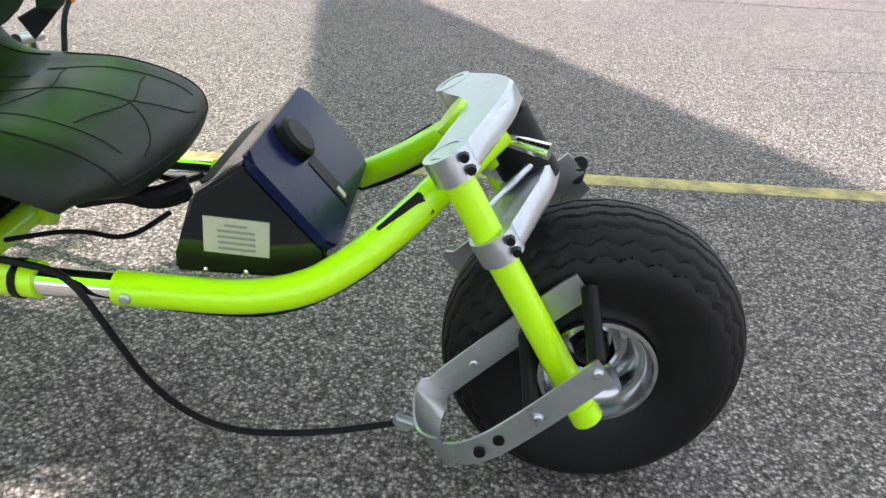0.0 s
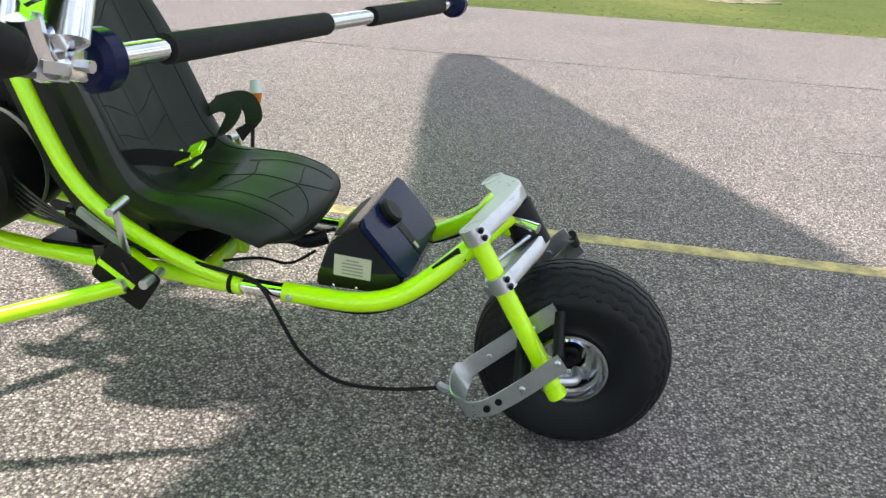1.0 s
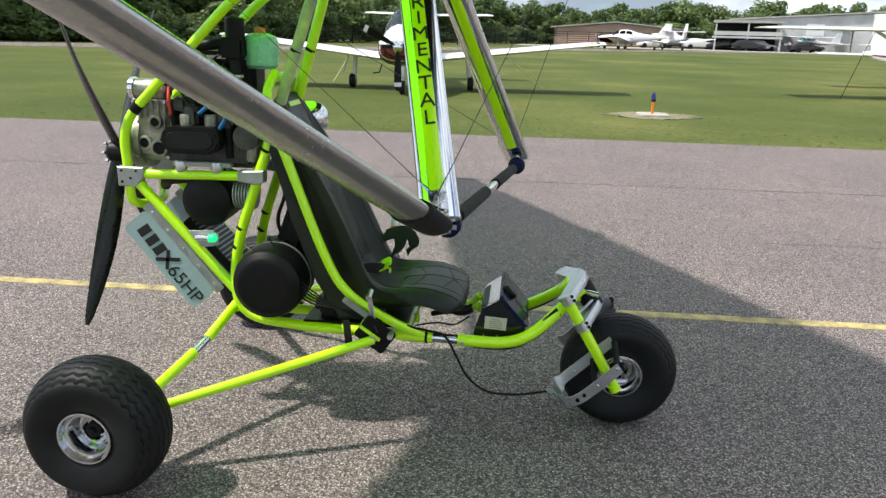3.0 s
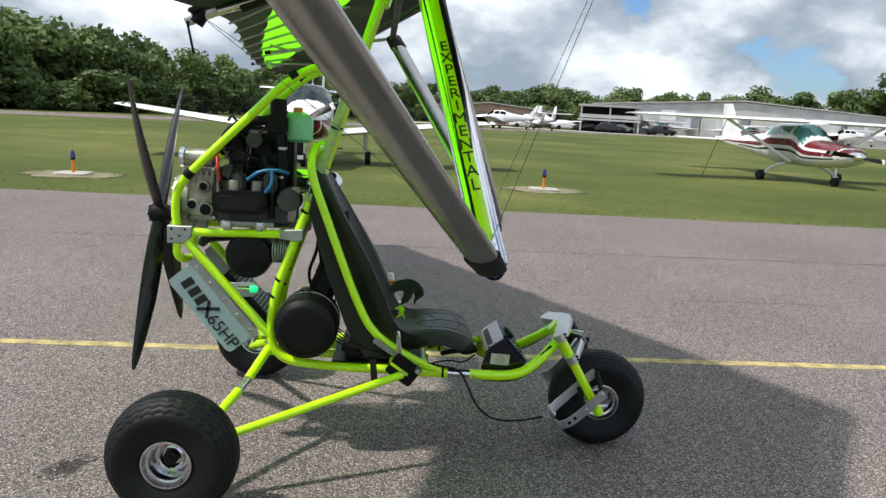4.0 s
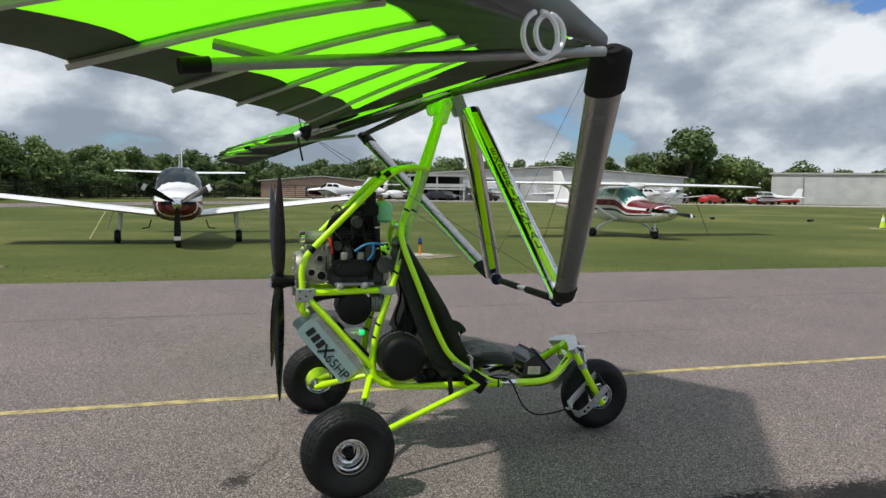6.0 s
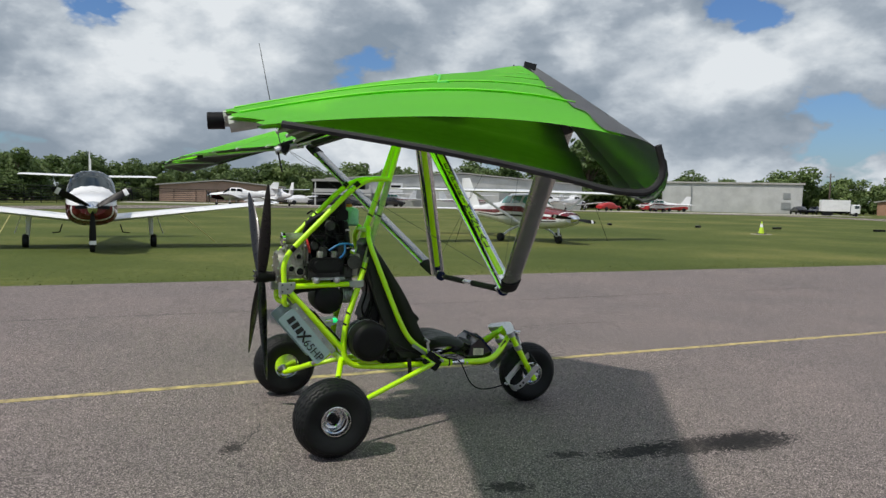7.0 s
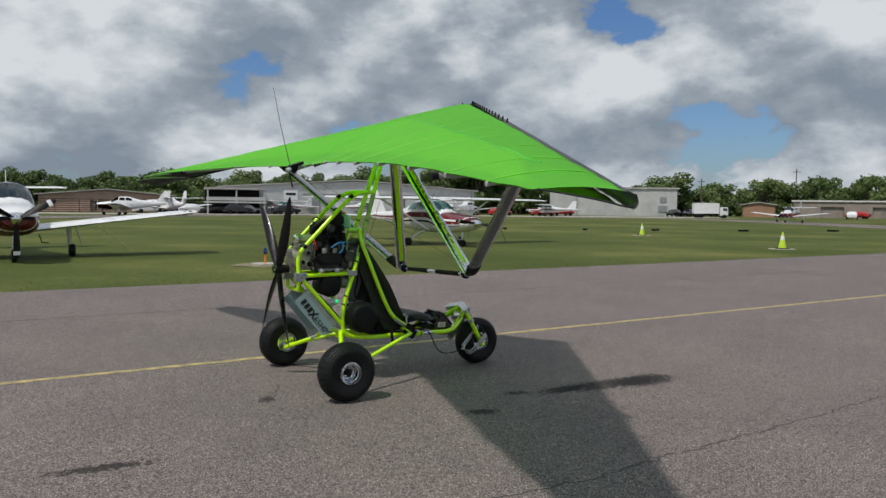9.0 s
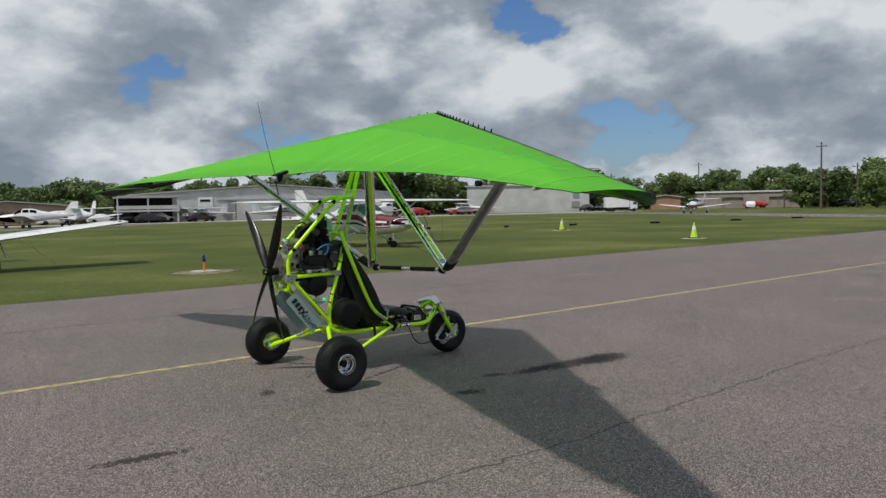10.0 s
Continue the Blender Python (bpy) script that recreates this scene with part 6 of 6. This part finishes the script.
lorry = car(WHITE, "white box lorry parked at the edge of the field", pose(105, 82.5, 0, 0, 0, -38) @ Matrix.Scale(.76, 4), lorry=True)

# ---- poles, fence, cones, markers ----
def pole(x, y, hgt):
    p = thing("utility_pole", "weathered wooden utility pole with a cross arm", "utility pole", pose(x, y, 0), "utility poles")
    part("pole_shaft", tube([(0, 0, -.2), (0, 0, hgt)], [.17, .11], segs=10), POLEWOOD, p)
    part("cross_arm", box((.12, 1.8, .12), pose(0, 0, hgt - .6), .02), POLEWOOD, p)
    for s in (-1, 0, 1):
        part("insulator", lathe([(0, .05), (.12, .04)], "z", 8, centre=(0, .75 * s, hgt - .54)), GREY_AL, p)


for x, y, hgt in ((112.5, 50.5, 10.2), (150, 97, 10.5), (118, 96, 7.5), (138, 70, 7), (128, 52, 7.5), (160, 60, 9)):
    pole(x, y, hgt)


def cone(x, y):
    c = thing("traffic_cone", "lime yellow traffic cone with a white collar on the grass", "traffic cone", pose(x, y, -.03), "traffic cones")
    part("cone_base", box((.42, .42, .04), pose(0, 0, .035), .01), BLACK, c)
    part("cone_body", lathe([(.05, .165), (.40, .092)], "z", 20), CONELIME, c)
    part("cone_collar", lathe([(.40, .094), (.58, .057)], "z", 20), WHITE, c)
    part("cone_tip", lathe([(.58, .055), (.72, .028)], "z", 20), CONELIME, c)
    part("pad", prism(rounded(1.0, .8, .2), .03, pose(0, 0, .005)), CONCRETE, c)


for x, y in ((24.6, 13.4), (29.9, 26.5)):
    cone(x, y)


def marker(x, y):
    m = thing("taxiway_light", "blue taxiway edge light on an orange stem and concrete pad", "taxiway light", pose(x, y, -.03), "taxiway edge lights")
    part("pad", prism(rounded(.62, .62, .1), .06, pose(0, 0, .02), .01), CONCRETE, m)
    part("stem", tube([(0, 0, .04), (0, 0, .30)], .03), ORANGE, m)
    part("lens_base", lathe([(.30, .045), (.34, .05), (.35, .04)], "z", 16), BLACK, m)
    part("lens", lathe([(.34, .048), (.42, .045), (.47, .03), (.485, .01)], "z", 16), BLUEGLASS, m)
    rng = random.Random(int(x * 10))
    pts = [(math.cos(a) * .95 * rng.uniform(.72, 1.12), math.sin(a) * .75 * rng.uniform(.72, 1.12)) for a in (2 * math.pi * k / 64 for k in range(64))]
    d = tagged(part("bare_patch", prism(pts, .02, pose(x, y, -.026)), DIRT), "bare sandy patch round a taxiway light", "dirt", "bare patches", "structure")


for x, y in ((2.25, 13.6), (-7.5, 12.0), (-18, 12.2)):
    marker(x, y)
for i, (x, y) in enumerate(((44, 30), (38, 33), (33, 35), (28, 38), (52, 28), (60, 27))):
    b = thing("low_marker_block", "low dark marker block lying on the grass", "marker block", pose(x, y, -.03, 0, 0, 20 * i), "marker blocks")
    part("block", box((.9, .25, .14), pose(0, 0, .07), .02), BLACK, b)
for x0, y0, x1, y1 in ((-.2, 21.2, -1.2, 20.9), (-6.6, 20.5, -5.9, 21.5)):
    r = tagged(part("tie_down_rope", rod((x0 + .25, y0, -.03), (x1, y1, 1.0), .015, 6), ROPE), "yellow tie-down rope from a wing to the grass", "rope", "tie-down ropes")

fence = thing("chain_fence", "dark chain-link fence along the tree line", "fence", pose(0, 0, 0))
F = [(-62, 52), (-40, 66), (-12, 88), (2, 116), (30, 113)]
for (xa, ya), (xb, yb) in zip(F, F[1:]):
    n = int(math.hypot(xb - xa, yb - ya) / 3)
    for i in range(n):
        t = i / n
        part("fence_post", box((.08, .08, 2.0), pose(xa + (xb - xa) * t, ya + (yb - ya) * t, .95)), BLACK, fence, smooth=False)
    for z in (.05, .35, .65, .95, 1.25, 1.55, 1.9):
        part("fence_rail", rod((xa, ya, z), (xb, yb, z), .035, 5), BLACK, fence)

# ---- trees ----
def tree_meshes(seed, broad):
    rng = random.Random(seed)
    bm = bmesh.new()
    sweep(bm, [(0, 0, -.3), (.1, 0, 1.2), (.0, .1, 3.0), (.15, 0, 5.0)], [.22, .17, .12, .05], 8)
    lobes = []
    for i in range(17 if broad else 15):
        a = rng.uniform(0, 2 * math.pi)
        r = rng.uniform(.3, 2.4 if broad else 1.8)
        z = rng.uniform(.7 if not broad else 1.4, 6.0)
        lobes.append((Vector((r * math.cos(a), r * math.sin(a), z)), rng.uniform(.8, 1.45)))
        mid = Vector((r * .4 * math.cos(a), r * .4 * math.sin(a), z * .65))
        sweep(bm, [(0, 0, z * .4), mid, lobes[-1][0]], [.09, .06, .02], 5)
    trunk = finish(bm, "trunk", BARK)
    vs, fs = [], []
    for c, R in lobes:
        for k in range(190):
            d = Vector((rng.gauss(0, 1), rng.gauss(0, 1), rng.gauss(0, 1))).normalized()
            p = c + Vector((d.x, d.y, d.z * .85)) * (R * rng.uniform(.55, 1.08))
            if p.z < .2:
                continue
            u = Vector((rng.gauss(0, 1), rng.gauss(0, 1), rng.gauss(0, 1))).normalized()
            n = (d + u * .8).normalized()
            e = n.cross(Vector((rng.gauss(0, 1), rng.gauss(0, 1), rng.gauss(0, 1)))).normalized()
            f = n.cross(e)
            q = rng.uniform(.13, .30)
            i = len(vs)
            vs += [p + e * q, p + f * q * .7, p - e * q, p - f * q * .6]
            fs.append((i, i + 1, i + 2, i + 3))
    me = bpy.data.meshes.new("crown")
    me.from_pydata(vs, [], fs)
    me.materials.append(LEAF)
    return trunk, me


KINDS = [tree_meshes(11 + k, k % 2 == 0) for k in range(6)]
trng = random.Random(5)


def tree(x, y, hgt, k=None, wide=1.0):
    trunk, crown = KINDS[trng.randrange(6) if k is None else k]
    t = thing("tree", "leafy green tree in the line behind the airfield", "tree", pose(x, y, -.1, 0, 0, trng.uniform(0, 360)) @ Matrix.Diagonal((hgt / 7 * wide, hgt / 7 * wide, hgt / 7, 1)), "tree line")
    for name, me in (("trunk", trunk), ("crown", crown)):
        o = new(name, me)
        o.parent = t


# bearing from the walk's middle, distance, height
SKY = [(-46, 72, 9.5), (-24, 74, 8.6), (-17, 80, 8.0), (-14.5, 92, 6.8), (-8, 108, 6.8), (2, 132, 7.2), (10, 138, 7.0), (15, 140, 7.6), (24, 150, 9.2), (33, 158, 10.0), (39, 160, 8.2), (44, 175, 8.0), (50, 172, 6.6), (54, 178, 8.6), (60, 176, 8.8), (66, 165, 9.2), (80, 150, 9.5)]
for b10 in range(-460, 800, 7):
    b = b10 / 10
    d = float(np.interp(b, [s[0] for s in SKY], [s[1] for s in SKY])) + trng.uniform(-2, 9)
    hgt = float(np.interp(b, [s[0] for s in SKY], [s[2] for s in SKY])) * trng.uniform(.72, 1.08)
    bb = radians(b + trng.uniform(-.3, .3))
    tree(-3 + d * math.sin(bb), -5 + d * math.cos(bb), hgt, None, trng.uniform(.95, 1.3))
for b10 in range(-460, 800, 11):
    b = b10 / 10
    d = float(np.interp(b, [s[0] for s in SKY], [s[1] for s in SKY])) - trng.uniform(1, 4)
    bb = radians(b + trng.uniform(-.4, .4))
    tree(-3 + d * math.sin(bb), -5 + d * math.cos(bb), trng.uniform(2.6, 4.6), trng.choice((1, 3, 5)), trng.uniform(1.5, 2.1))
tree(84, 124, 14.5, 0, 1.1)
tree(90, 118, 9.5, 2, 1.2)
for x, y, hgt in ((121, 108, 9.5), (131, 63, 6.5), (134, 60, 7.5), (126, 48, 7), (137, 41, 9)):
    tree(x, y, hgt, 2, 1.3)

# tufts along the edge of the grass
rng = random.Random(9)
vs, fs = [], []
for i in range(9000):
    x, dy = rng.uniform(-22, 45), abs(rng.gauss(0, 1.6))
    p = ROAD @ Vector((x, 9.17 + dy - .05 * rng.random(), -.03))
    a, hgt, w = rng.uniform(0, 6.28), rng.uniform(.005, .016), rng.uniform(.008, .02)
    d, lean = Vector((math.cos(a), math.sin(a), 0)), Vector((rng.gauss(0, .02), rng.gauss(0, .02), hgt))
    i0 = len(vs)
    vs += [p - d * w, p + d * w, p + lean]
    fs.append((i0, i0 + 1, i0 + 2))
me = bpy.data.meshes.new("grass_tufts")
me.from_pydata(vs, [], fs)
me.materials.append(GRASS)
tagged(new("grass_tufts", me), "short ragged grass blades along the asphalt edge", "grass", "", "stuff")
